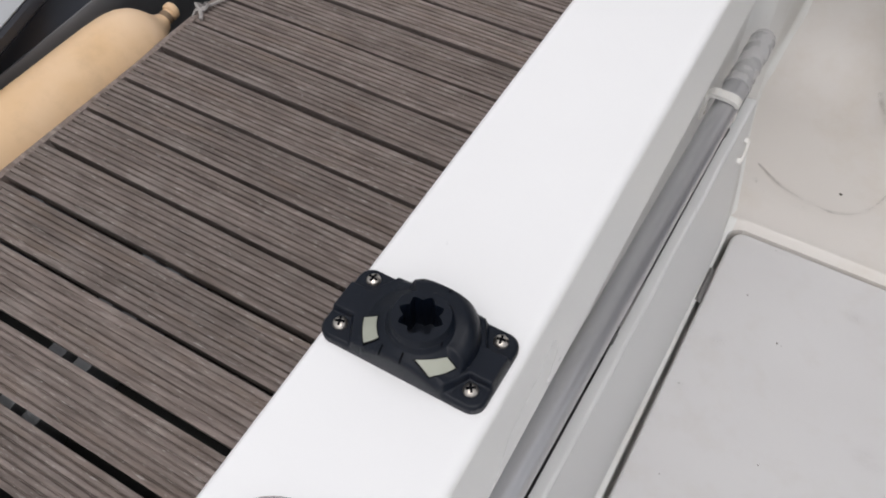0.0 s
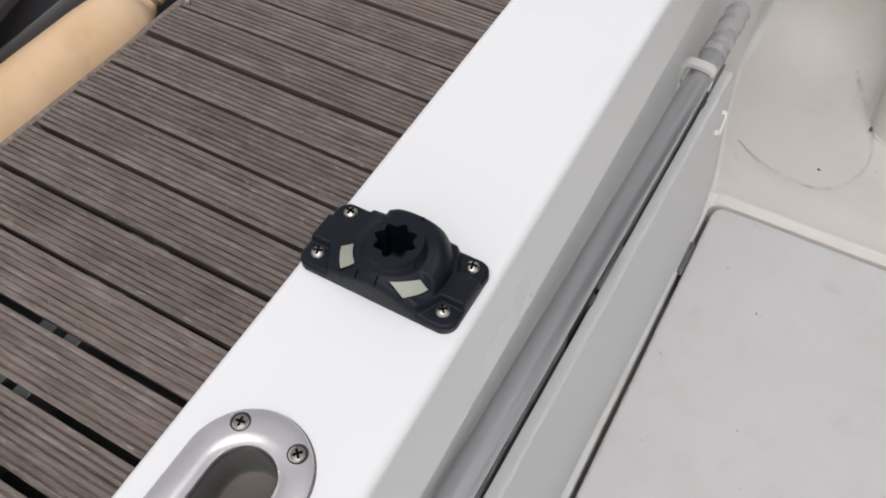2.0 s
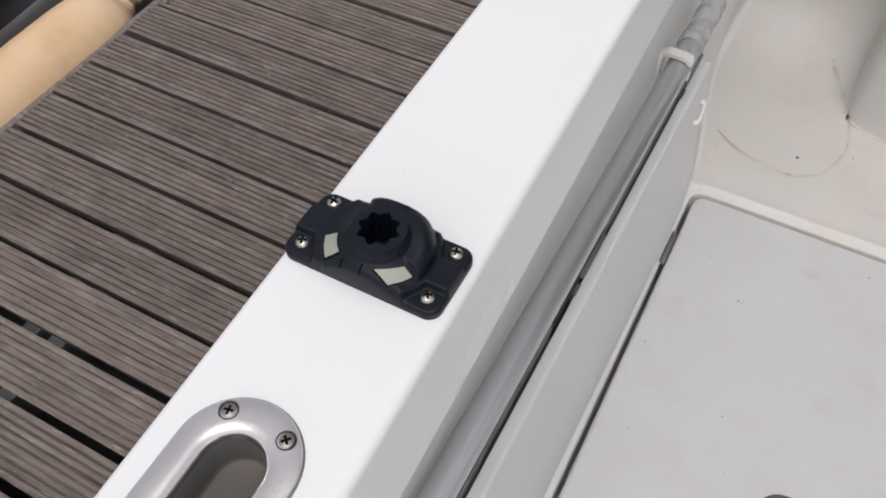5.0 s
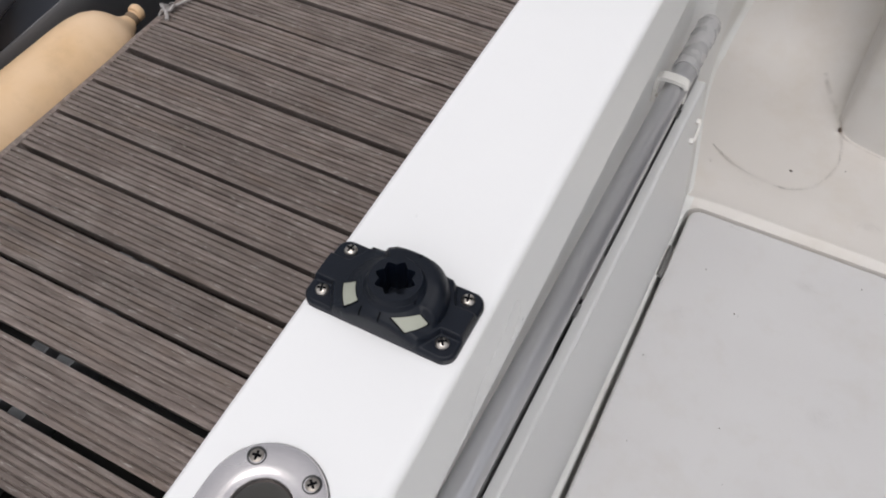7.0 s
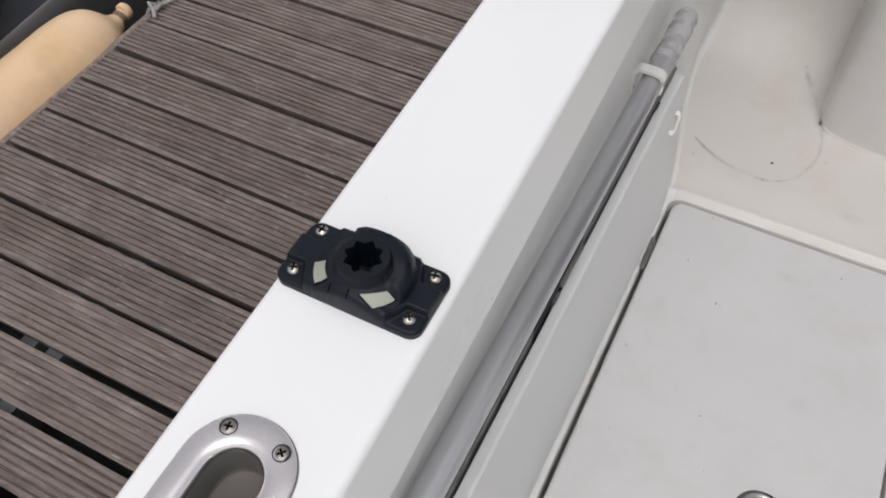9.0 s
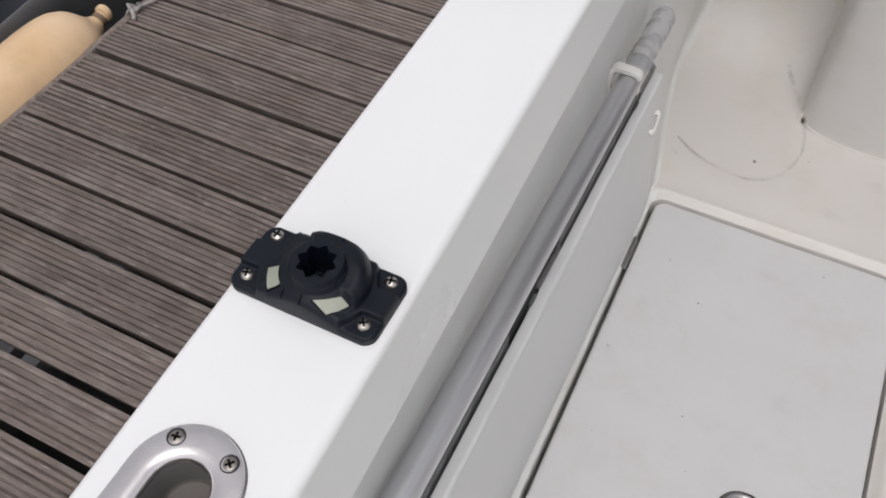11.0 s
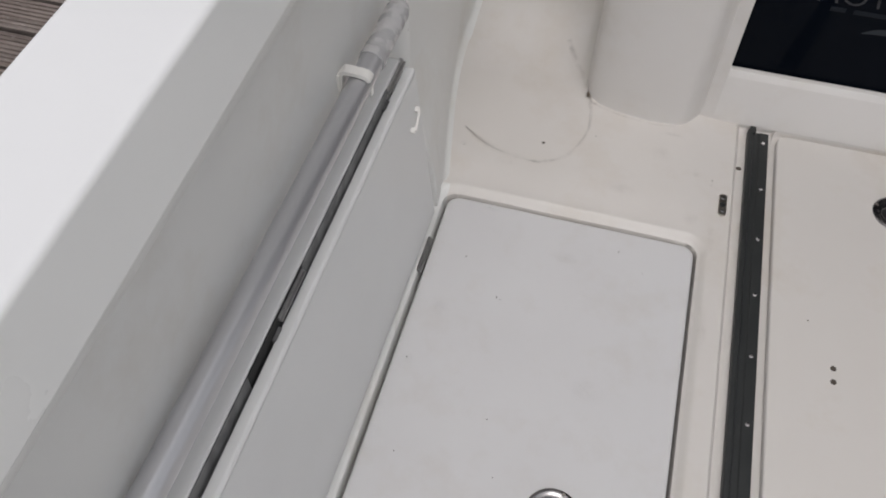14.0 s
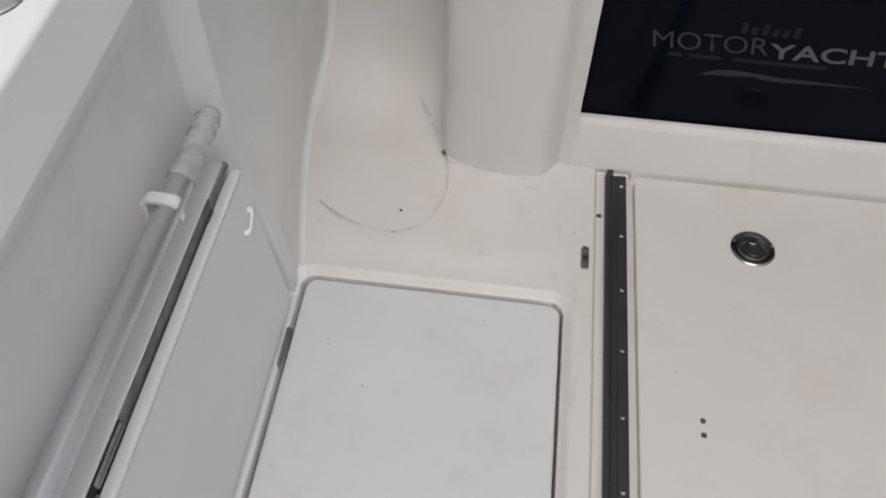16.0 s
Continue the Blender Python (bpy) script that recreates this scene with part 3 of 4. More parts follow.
def flush_pull(x, y, z, turn, group_label):
    """A round flush pull: rim, face plate with a raised lip round a keyhole-shaped cup, lever block."""
    ob = thing("flush_pull", pose(x, y, z, 0, 0, turn), group_label, "hatch pull", group="flush pulls")
    part("rim", lathe([(0.030, 0.0014), (0.036, 0.0024), (0.0395, 0.0042), (0.043, 0.0040), (0.0460, 0.0020), (0.047, -0.004), (0.030, -0.004)], 40), PULL, ob)
    key = [(-0.0125, 0.031), (0.0125, 0.031), (0.0135, 0.014), (0.023, 0.005)] + [(0.030 * math.cos(q), -0.003 + 0.027 * math.sin(q)) for q in [-math.pi * i / 14 for i in range(15)]] + [(-0.023, 0.005), (-0.0135, 0.014)]
    key = fillet(key, 0.003, 2)
    part("cup", slab(key, -0.003, 0.0030, 0.0003, 1), CUP, ob, "dark keyhole-shaped cup")
    lip = [(p[0], p[1], 0.0034) for p in key] + [(key[0][0], key[0][1], 0.0034)]
    part("cup_lip", tube(lip, 0.0017, 8), PULL, ob, "bright raised lip round the cup")
    lever = part("lever", slab(fillet([(-0.008, 0.029), (0.008, 0.029), (0.0095, 0.013), (0.006, 0.008), (-0.006, 0.008), (-0.0095, 0.013)], 0.002, 3), 0.003, 0.0062, 0.002), PULL, ob, "polished steel lever")
    part("finger_dish", moved(lathe([(0.0001, 0.0012), (0.008, 0.0015), (0.0125, 0.0030), (0.0145, 0.0018), (0.0145, 0.0), (0.0001, 0.0)], 24), pose(0, -0.0105, 0.003)), CUP, ob, "dished dark finger hold")
    part("lever_slot", box(-0.005, 0.0195, 0.0060, 0.005, 0.0225, 0.0066, 0.0002), DARK, lever)
    for sx in (-1, 1):
        part("screw", moved(lathe([(0.0001, 0.0052), (0.0025, 0.005), (0.0035, 0.003), (0.0001, 0.003)], 12), pose(sx * 0.0385, 0.012, 0)), SCREW, ob)
    return ob


flush_pull(0.5415, 0.382, 0.1165, -90, "round polished steel flush pull in the hatch lid")

lid2 = thing("hatch_lid", pose(0, 0, 0), "cream gelcoat locker lid beside the black rail with two small holes", "hatch")
part("panel", slab(rect(0.8655, -0.59, 1.795, 1.3615, 0.026, 8), 0.1142, 0.1285, 0.0045, 5), FLOOR, lid2)
for y in (0.751, 0.779):
    part("screw_hole", moved(lathe([(0.0001, 0.0006), (0.0045, 0.0005), (0.0056, 0.0), (0.0056, -0.003), (0.0001, -0.003)], 16), pose(0.981, y, 0.1286)), SPECK, lid2, "small dark hole")
flush_pull(1.110, 1.190, 0.1285, -4, "round polished steel flush pull in the cream locker lid")


# ---- black rail with its screws ----
rail = thing("floor_rail", pose(0, 0, 0), "long black rail screwed into a groove of the cockpit floor", "rail")
RZ = FL - 0.014
prof = fillet([(0.803, RZ), (0.803, RZ + 0.015), (0.813, RZ + 0.015), (0.816, RZ + 0.008), (0.827, RZ + 0.008), (0.829, RZ + 0.010), (0.849, RZ + 0.010), (0.849, RZ)], [0, 0.002, 0.002, 0.002, 0.001, 0.001, 0.002, 0], 3)
part("body", along_y(prof, -0.9, 1.362, 1), RAIL, rail)
part("end_tongue", box(0.806, 1.355, RZ, 0.820, 1.374, RZ + 0.016, 0.002), RAIL, rail)
SCREWS = [1.3305 - 0.1405 * i for i in range(16)]
for y in SCREWS:
    part("screw", moved(lathe([(0.0001, 0.0022), (0.0025, 0.0019), (0.0042, 0.0), (0.0001, -0.001)], 14), pose(0.8375, y, RZ + 0.0101)), STEEL, rail)
plug = thing("floor_socket", pose(0.761, 1.117, FL + 0.0015), "small oblong bronze-coloured socket let into the cockpit floor", "socket")
part("plate", slab(fillet([(-0.0085, -0.030), (0.0085, -0.030), (0.0085, 0.030), (-0.0085, 0.030)], 0.008, 5), -0.004, 0.0016, 0.0012), SCREW, plug)
for y in (-0.018, 0.018):
    part("screw", moved(lathe([(0.0001, 0.0022), (0.003, 0.0019), (0.004, 0.0005), (0.0001, 0.0)], 12), pose(0, y, 0.001)), HINGE, plug)
part("slot", moved(lathe([(0.0001, 0.0019), (0.0058, 0.0018), (0.006, 0.0), (0.0001, 0.0)], 16), pose(0, 0, 0)), DARK, plug, "dark open slot")
hole = part("drain_hole", moved(lathe([(0.0001, 0.001), (0.0048, 0.0008), (0.006, 0.0), (0.0001, -0.002)], 14), pose(0.791, 1.247, RZ + 0.0006)), SPECK)
tagged(hole, "small dark drain hole in the rail groove", "hole", kind="structure")

# ---- fold-down flap against the side, with its fixed board ----
board = thing("fixed_board", pose(-0.0062, 0, -0.009, 0, 0, -0.55), "white painted board fixed along the cockpit side under the pole", "board")
bp = fillet([(-0.6, 0.11), (0.923, 0.11), (0.923, 0.546), (-0.6, 0.546)], [0, 0, 0.018, 0], 6)
bv, bf = slab(bp, 0.1010, 0.1300, 0.003)
part("panel", ([(z, x, y) for x, y, z in bv], bf), BOARD, board)
# Dark strips and blocks put the shade between board and flap into colour.
for y0, y1, mat in ((-0.6, 0.298, SHADE_GREY), (0.2985, 0.476, DARK), (0.4765, 0.842, SHADE_GREY)):
    part("side_strip", box(0.1301, y0, 0.30, 0.1318, y1, 0.5425, 0.0006), mat, board, "dark grey strip with the gap's shade in its colour")
for y, w, mat in ((0.376, 0.011, SHADE_GREY), (0.825, 0.012, RUBBER)):
    part("hinge_recess", box(0.1290, y - w, 0.46, 0.1372, y + w, 0.522, 0.001), mat, board, "dark block standing in for the shade beside the hinge")

flap = thing("hinged_flap", pose(0.1300, 0, 0.511, 0, -5.2, -0.48), "white painted fold-down flap hanging from steel hinges against the side", "flap")
fp = fillet([(-1.2, -0.375), (0.927, -0.375), (0.927, 0.0), (-1.2, 0.0)], [0, 0, 0.006, 0], 4)
fv, ff = slab(fp, 0.0, 0.0185, 0.006, 5)
part("panel", ([(z, x, y) for x, y, z in fv], ff), FLAP, flap)
part("back_panel", ([(0.0005 - z * 0.05, x, y) for x, y, z in fv], ff), GREY_TRIM, flap, "grey back of the flap")
for y in (0.882, 0.431, -0.02):
    hinge_part(flap, pose(-0.0042, y, 0.0135), 0.084)
keeper = thing("cord_hook", pose(0.1630, 0.884, 0.432, -58, -5.2, 0), "small white plastic hook screwed to the flap", "hook")
part("bar", tube([(0.007, 0, 0.018), (0.0085, 0, 0.009), (0.0085, 0, -0.009), (0.007, 0, -0.018)], lambda q: 0.0022 + 0.0018 * abs(2 * q - 1) ** 2, 10), NYLON, keeper)
for z in (-0.019, 0.019):
    part("foot", box(-0.002, -0.0038, z - 0.0045, 0.0085, 0.0038, z + 0.0045, 0.002), NYLON, keeper)

# ---- pole with its taped grip and clips ----
POLE = (0.1268, 0.631)
SLOPE = 0.012     # the pole runs inwards as it goes forward
pole = thing("boat_pole", pose(POLE[0] - SLOPE * 0.45, 0, POLE[1] - 0.002, 0.1, 0, -0.687), "long grey aluminium boat pole with a worn taped end", "pole")
PR = 0.0183
part("shaft", tube([(0, -1.1, 0), (0, 0.0, 0), (0, 0.80, 0)], PR, 32), ALU, pole)
tape = []
for i in range(25):
    q = i / 24
    tape.append((q, PR + 0.0010 + 0.0004 * math.sin(q * 37) + (0.0011 if q < 0.10 or 0.62 < q < 0.68 else 0) - 0.002 * (q > 0.95)))
part("taped_grip", tube([(0, 0.788 + 0.134 * q, 0.001 * math.sin(9 * q)) for q, r in tape], lambda s: tape[min(24, int(s * 24 + 0.5))][1], 28), TAPE, pole, "worn clear tape round the grip")
part("end_cap", moved(lathe([(0.0001, 0.007), (0.011, 0.0065), (0.0155, 0.004), (0.0168, 0.0), (0.0001, -0.004)], 28), pose(0, 0.9215, 0, -90, 0, 0)), RUBBER, pole, "dark rubber end cap")


def pole_clip(y):
    """A white plastic strap on a foot, round the pole."""
    ob = thing("pole_clip", pose(POLE[0] + SLOPE * (y - 0.45), y, POLE[1]), "white plastic clip holding the pole to the side", "clip", group="pole clips")
    pts = [(-0.0265, 0, -0.008), (-0.0262, 0, 0.012), (-0.0225, 0, 0.0215), (-0.010, 0, 0.0228), (0.004, 0, 0.0220), (0.0135, 0, 0.0195), (0.0175, 0, 0.0140)]
    sm = smooth_line([(p[0], p[2]) for p in pts], 4)
    verts, faces = [], []
    for i, p in enumerate(sm):
        t = (sm[min(i + 1, len(sm) - 1)] - sm[max(i - 1, 0)]).normalized()
        nn = Vector((-t.y, t.x)) * 0.0030
        for dy in (-0.0085, 0.0085):
            verts += [(p.x + nn.x, dy, p.y + nn.y), (p.x - nn.x, dy, p.y - nn.y)]
    for i in range(len(sm) - 1):
        a, b = i * 4, i * 4 + 4
        faces += [(a, a + 2, b + 2, b), (a + 1, b + 1, b + 3, a + 3), (a, b, b + 1, a + 1), (a + 2, a + 3, b + 3, b + 2)]
    faces += [(0, 1, 3, 2), (len(verts) - 4, len(verts) - 2, len(verts) - 1, len(verts) - 3)]
    part("strap", (verts, faces), NYLON, ob)
    part("foot", box(-0.0315, -0.011, -0.025, -0.0255, 0.011, 0.018, 0.0015), NYLON, ob)
    part("screw", moved(lathe([(0.0001, 0.002), (0.003, 0.0018), (0.004, 0.0), (0.0001, -0.001)], 12), pose(-0.0255, 0.0, -0.018, 0, 90, 0)), SCREW, ob)
    part("tail", box(0.0158, -0.004, -0.016, 0.0195, 0.006, -0.003, 0.001), NYLON, ob)
    return ob


pole_clip(0.736)
pole_clip(-0.45)
tie = thing("deck_hook", pose(0.139, 0.985, 0.822), "small white plastic hook high on the cockpit side", "hook")
part("plate", box(-0.006, -0.006, -0.016, 0.001, 0.006, 0.02, 0.001), NYLON, tie)
part("hook", tube([(0.0, 0, 0.012), (0.008, 0, 0.010), (0.011, 0, -0.004), (0.008, 0, -0.016), (0.001, 0, -0.014)], 0.003, 8), NYLON, tie)


# ---- screws shared by mount and fairleads ----
def cross_screw(parent, x, y, z, r, turn, flat=False):
    h = r * (0.28 if flat else 0.62)
    head = part("screw", lathe([(0.0001, h), (r * 0.35, h * 0.96), (r * 0.7, h * 0.72), (r * 0.94, h * 0.3), (r, 0.0), (r, -0.001), (0.0001, -0.001)], 20), DULL_SCREW if flat else SCREW, parent, "stainless cross-head screw", pose(x, y, z, 0, 0, turn))
    # The slot is a raised cross; its depth is only dark colour.
    a, w = r * 0.60, r * 0.16
    cross = [(-w, -a), (w, -a), (w, -w), (a, -w), (a, w), (w, w), (w, a), (-w, a), (-w, w), (-a, w), (-a, -w), (-w, -w)]
    part("cross_slot", ([(p[0], p[1], h * 0.60) for p in cross] + [(p[0], p[1], h * 1.05) for p in cross],
                        [tuple(range(12, 24)), tuple(range(12))] + [(i, (i + 1) % 12, 12 + (i + 1) % 12, 12 + i) for i in range(12)]), VOID, head, "dark cross slot", smooth=False)
    return head


# ---- black mount base on the gunwale ----
MX, MY = 0.0790, -0.0020
mount = thing("mount_base", pose(MX, MY, 1.0), "black plastic accessory mount base screwed to the gunwale", "mount")
LX, LY = 0.0594, 0.0299
SX, SY = 0.0032, -0.0012     # socket centre


def mount_z(x, y):
    ax, ay = abs(x), abs(y)
    edge = -rr_dist(x, y, -LX, -LY, LX, LY, 0.010)
    # plateau, cut away at a slant round the four screws
    cut = step(-0.0012, 0.0010, min(ay - 0.0112, (ax - 0.043 + (ay - 0.011) * 0.55) * 0.87))
    z = 0.0074 + 0.0052 * (1 - cut) * step(0.0, 0.0018, edge)
    # higher middle with a sloping front and back
    z += 0.0046 * (1 - step(0.021, 0.037, abs(x - 0.003))) * step(0.0, 0.0052, LY - ay)
    dx, dy = x - SX, y - SY
    r = math.hypot(dx, dy)
    if r < 0.040:
        # a cone on one flank, a round shoulder on the other
        cone = 0.0262 - max(0.0, r - 0.0205) * 0.78
        k = max(0.0, r - 0.0265) / 0.0105
        shoulder = 0.0125 + (0.0118 + 0.0040 * step(-0.008, 0.016, dy)) * math.sqrt(max(0.0, 1 - k * k)) if k < 1 else 0.0
        w = step(0.18, 0.34, (dx * 0.54 + dy * 0.84) / max(r, 1e-6))
        z = max(z, cone + (shoulder - cone) * w)
    if r < 0.0235:
        z = max(z, 0.0240 + 0.0048 * (1 - step(0.0198, 0.0232, r)))
    e = max(0, 0.0022 - edge) / 0.0022
    return z - 0.0022 * e * e - 0.10 * max(0.0, z - 0.0140) * e * e


def mount_body():
    nx, ny = 180, 92
    verts, faces, idx = [], [], {}
    for i in range(nx + 1):
        for j in range(ny + 1):
            x, y = -LX + 2 * LX * i / nx, -LY + 2 * LY * j / ny
            d = rr_dist(x, y, -LX, -LY, LX, LY, 0.010)
            if d > 0:
                # pull the corner points in to the rounded outline
                cx, cy = math.copysign(LX - 0.010, x), math.copysign(LY - 0.010, y)
                v = Vector((x - cx, y - cy)).normalized() * 0.010
                x, y = cx + v.x, cy + v.y
            hole = math.hypot(x - SX, y - SY) < 0.0172
            z = 0.002 if hole else mount_z(x, y)
            idx[i, j] = len(verts)
            verts.append((x, y, z))
    for i in range(nx):
        for j in range(ny):
            faces.append((idx[i, j], idx[i + 1, j], idx[i + 1, j + 1], idx[i, j + 1]))
    rim = [idx[i, 0] for i in range(nx)] + [idx[nx, j] for j in range(ny)] + [idx[i, ny] for i in range(nx, 0, -1)] + [idx[0, j] for j in range(ny, 0, -1)]
    o = len(verts)
    verts += [(verts[k][0], verts[k][1], 0.0) for k in rim]
    n = len(rim)
    faces += [(rim[k], rim[(k + 1) % n], o + (k + 1) % n, o + k) for k in range(n)]
    return verts, faces


part("body", mount_body(), BLACK, mount, angle=50)


def star_socket():
    """The ring with an eight-pointed opening."""
    n = 64
    outer = [(0.0190 * math.cos(2 * math.pi * i / n), 0.0190 * math.sin(2 * math.pi * i / n)) for i in range(n)]
    star = []
    for i in range(n):
        a = 2 * math.pi * i / n + 0.05
        q = abs((i % 8) / 4 - 1)
        star.append(((0.0110 + 0.0038 * q) * math.cos(a), (0.0112 + 0.0034 * q) * math.sin(a)))
    rings = [[(x, y, 0.0285) for x, y in [(p[0] * 1.07, p[1] * 1.07) for p in outer]], [(x, y, 0.0325) for x, y in outer],
             [(x * 0.975, y * 0.975, 0.0332) for x, y in outer], [(x, y, 0.0332) for x, y in star], [(x * 0.99, y * 0.99, 0.0325) for x, y in star], [(x * 0.95, y * 0.95, 0.0040) for x, y in star]]
    verts = [(x + SX, y + SY, z) for r in rings for x, y, z in r]
    faces = [(r * n + i, r * n + (i + 1) % n, (r + 1) * n + (i + 1) % n, (r + 1) * n + i) for r in range(len(rings) - 1) for i in range(n)]
    faces.append(tuple(range((len(rings) - 1) * n, len(rings) * n)))
    return verts, faces


part("socket_ring", star_socket(), BLACK, mount, "matt black ring with a star-shaped opening", angle=30)


def over_body(a, b, c, d, lift, deep, n=8, bow=0.0):
    """A piece lying in the body's surface between four corners; its long sides may bow outwards."""
    top, low = [], []
    for i in range(n + 1):
        for j in range(n + 1):
            u, v = i / n, j / n
            x = (a[0] * (1 - u) + b[0] * u) * (1 - v) + (d[0] * (1 - u) + c[0] * u) * v
            y = (a[1] * (1 - u) + b[1] * u) * (1 - v) + (d[1] * (1 - u) + c[1] * u) * v
            q = bow * 4 * u * (1 - u)
            gx, gy = x - SX, y - SY
            g = math.hypot(gx, gy)
            x, y = x + gx / g * q, max(-LY + 0.0004, min(LY - 0.0004, y + gy / g * q))
            z = mount_z(x, y)
            top.append((x, y, z + lift))
            low.append((x, y, z - deep))
    w, m = n + 1, (n + 1) ** 2
    faces = [(i * w + j, i * w + j + 1, (i + 1) * w + j + 1, (i + 1) * w + j) for i in range(n) for j in range(n)]
    rim = [i * w for i in range(n + 1)] + [n * w + j for j in range(1, w)] + [i * w + n for i in range(n - 1, -1, -1)] + [j for j in range(n - 1, 0, -1)]
    faces += [(rim[q], rim[(q + 1) % len(rim)], rim[(q + 1) % len(rim)] + m, rim[q] + m) for q in range(len(rim))]
    return top + low, faces


WINDOWS = (((-0.0345, -0.0095), (-0.0235, -0.0265), (-0.0155, -0.0215), (-0.0245, -0.0085)), ((0.0240, -0.0272), (0.0345, -0.0140), (0.0280, -0.0128), (0.0130, -0.0245)))
for a, b, c, d in WINDOWS:
    mid = Vector(((a[0] + c[0]) / 2, (a[1] + c[1]) / 2))
    grown = [tuple(mid + (Vector(p) - mid) * 1.13) for p in (a, b, c, d)]
    part("window_surround", over_body(*grown, 0.0003, 0.002, bow=0.001), VOID, mount, "dark rim round the inset")
    part("window_inset", over_body(a, b, c, d, 0.0009, 0.002, bow=0.001), INSET, mount, "pale grey-green inset")
# Notches are not cut: black patches paint their shade on the body.
for x, s in ((-0.0105, -1), (0.0045, -1), (-0.012, 1), (0.008, 1)):
    part("notch_shade", over_body((x - 0.0006, s * 0.0297), (x + 0.0006, s * 0.0297), (x + 0.0006, s * 0.0245), (x - 0.0006, s * 0.0245), 0.0003, 0.001), VOID, mount)
part("body_seam", over_body((0.0225, -0.0105), (0.0231, -0.0100), (0.0200, 0.0005), (0.0194, 0.0002), 0.0002, 0.001), VOID, mount)
for k, (x, y) in enumerate(((-0.048, -0.0181), (-0.048, 0.0209), (0.0475, -0.0181), (0.0475, 0.0209))):
    cross_screw(mount, x, y, 0.0072, 0.0052, (20, -8, 35, 12)[k])


# ---- oblong fairleads let into the gunwale ----
def fairlead(y):
    ob = thing("fairlead", pose(0.081 + SWAY * (y + 0.1655), y, 1.0), "oblong polished stainless fairlead ring set in the white gunwale", "fairlead", group="fairleads")
    a, b = -0.125, 0.0
    rings = [(0.0384, 0.0002), (0.0392, 0.0006), (0.0393, 0.0020), (0.0387, 0.0029), (0.0370, 0.0035), (0.0325, 0.0039), (0.0275, 0.0040), (0.0245, 0.0036), (0.0220, 0.0024), (0.0203, 0.0003), (0.0194, -0.003)]
    c = lambda r: 0.004 * (1 - step(0.024, 0.036, r))     # the flange is wider at its ends
    outs = [[(x, yy, z) for x, yy in stadium(r, a + c(r), b - c(r))] for r, z in rings]
    n = len(outs[0])
    part("flange", ([v for o in outs for v in o], [(r * n + i, r * n + (i + 1) % n, (r + 1) * n + (i + 1) % n, (r + 1) * n + i) for r in range(len(outs) - 1) for i in range(n)]), STEEL, ob)
    # Thin grey ring paints the contact shade round the flange.
    seat = [[(x, yy, z) for x, yy in stadium(r, a, b)] for r, z in ((0.0404, 0.0001), (0.0402, 0.0007), (0.0390, 0.0007))]
    part("sealant_bead", ([v for o in seat for v in o], [(r * n + i, r * n + (i + 1) % n, (r + 1) * n + (i + 1) % n, (r + 1) * n + i) for r in range(2) for i in range(n)]), SHADE_GREY, ob, "thin grey line painted for the dark edge round the flange")
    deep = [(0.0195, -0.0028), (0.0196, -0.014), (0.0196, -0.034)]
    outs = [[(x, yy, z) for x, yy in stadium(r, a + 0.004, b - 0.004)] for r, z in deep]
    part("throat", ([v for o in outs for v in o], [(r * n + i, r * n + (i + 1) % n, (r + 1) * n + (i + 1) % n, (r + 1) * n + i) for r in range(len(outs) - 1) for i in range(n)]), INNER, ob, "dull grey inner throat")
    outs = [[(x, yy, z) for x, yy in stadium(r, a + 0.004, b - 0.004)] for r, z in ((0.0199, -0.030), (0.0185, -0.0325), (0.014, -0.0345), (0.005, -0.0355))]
    part("throat_floor", ([v for o in outs for v in o], [(r * n + i, r * n + (i + 1) % n, (r + 1) * n + (i + 1) % n, (r + 1) * n + i) for r in range(3) for i in range(n)] + [tuple(range(3 * n, 4 * n))]), INNER2, ob, "brownish floor of the throat")
    for x, yy in ((-0.0203, 0.0235), (0.0203, 0.0235), (-0.0203, -0.1485), (0.0203, -0.1485)):
        part("countersink", moved(lathe([(0.0050, 0.0), (0.0062, 0.0003), (0.0064, -0.001), (0.0050, -0.001)], 24), pose(x, yy, 0.0039)), CUP, ob, "dark countersink rim")
        cross_screw(ob, x, yy, 0.0034, 0.0051, 30 + x * 900, True)
    return ob


# Dark grey for the throat's wall, darker brown for its floor.
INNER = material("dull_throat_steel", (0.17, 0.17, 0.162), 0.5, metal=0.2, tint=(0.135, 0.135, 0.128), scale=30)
INNER2 = material("brown_throat_floor", (0.125, 0.108, 0.098), 0.6, tint=(0.095, 0.08, 0.072), scale=40)
for fy in FAIRLEADS:
    fairlead(fy)

# ---- neighbouring boat, fender and mooring gear across the pontoon ----
fender = thing("fender", pose(-1.265, 0, 0.147), "tan inflatable fender hanging between the pontoon and a dark boat", "fender")
fr = [(0.0, 0.03), (0.04, 0.075), (0.12, 0.098), (0.55, 0.101), (0.88, 0.101), (0.915, 0.0985), (0.937, 0.092), (0.954, 0.081), (0.966, 0.067), (0.976, 0.050), (0.984, 0.037), (0.991, 0.029), (1.0, 0.024)]


def fender_r(s):
    for (a, u), (b, v) in zip(fr, fr[1:]):
        if s <= b:
            return u + (v - u) * (s - a) / (b - a)
    return 0.024


N = 110
part("body", tube([(0, -0.55 + 1.445 * (i / N), 0.016 * step(0.2, 1.0, i / N)) for i in range(N + 1)], fender_r, 40), FENDER, fender)
part("eye", merge(tube([(0, 0.885, 0.017), (0, 0.922, 0.024)], 0.0175, 16), tube([(0, 0.920, 0.027), (0, 0.924, 0.027), (0, 0.936, 0.028), (0, 0.940, 0.028)], lambda q: 0.0225 - 0.004 * abs(2 * q - 1) ** 3, 16)), FENDER, fender, "moulded tan fender eye")
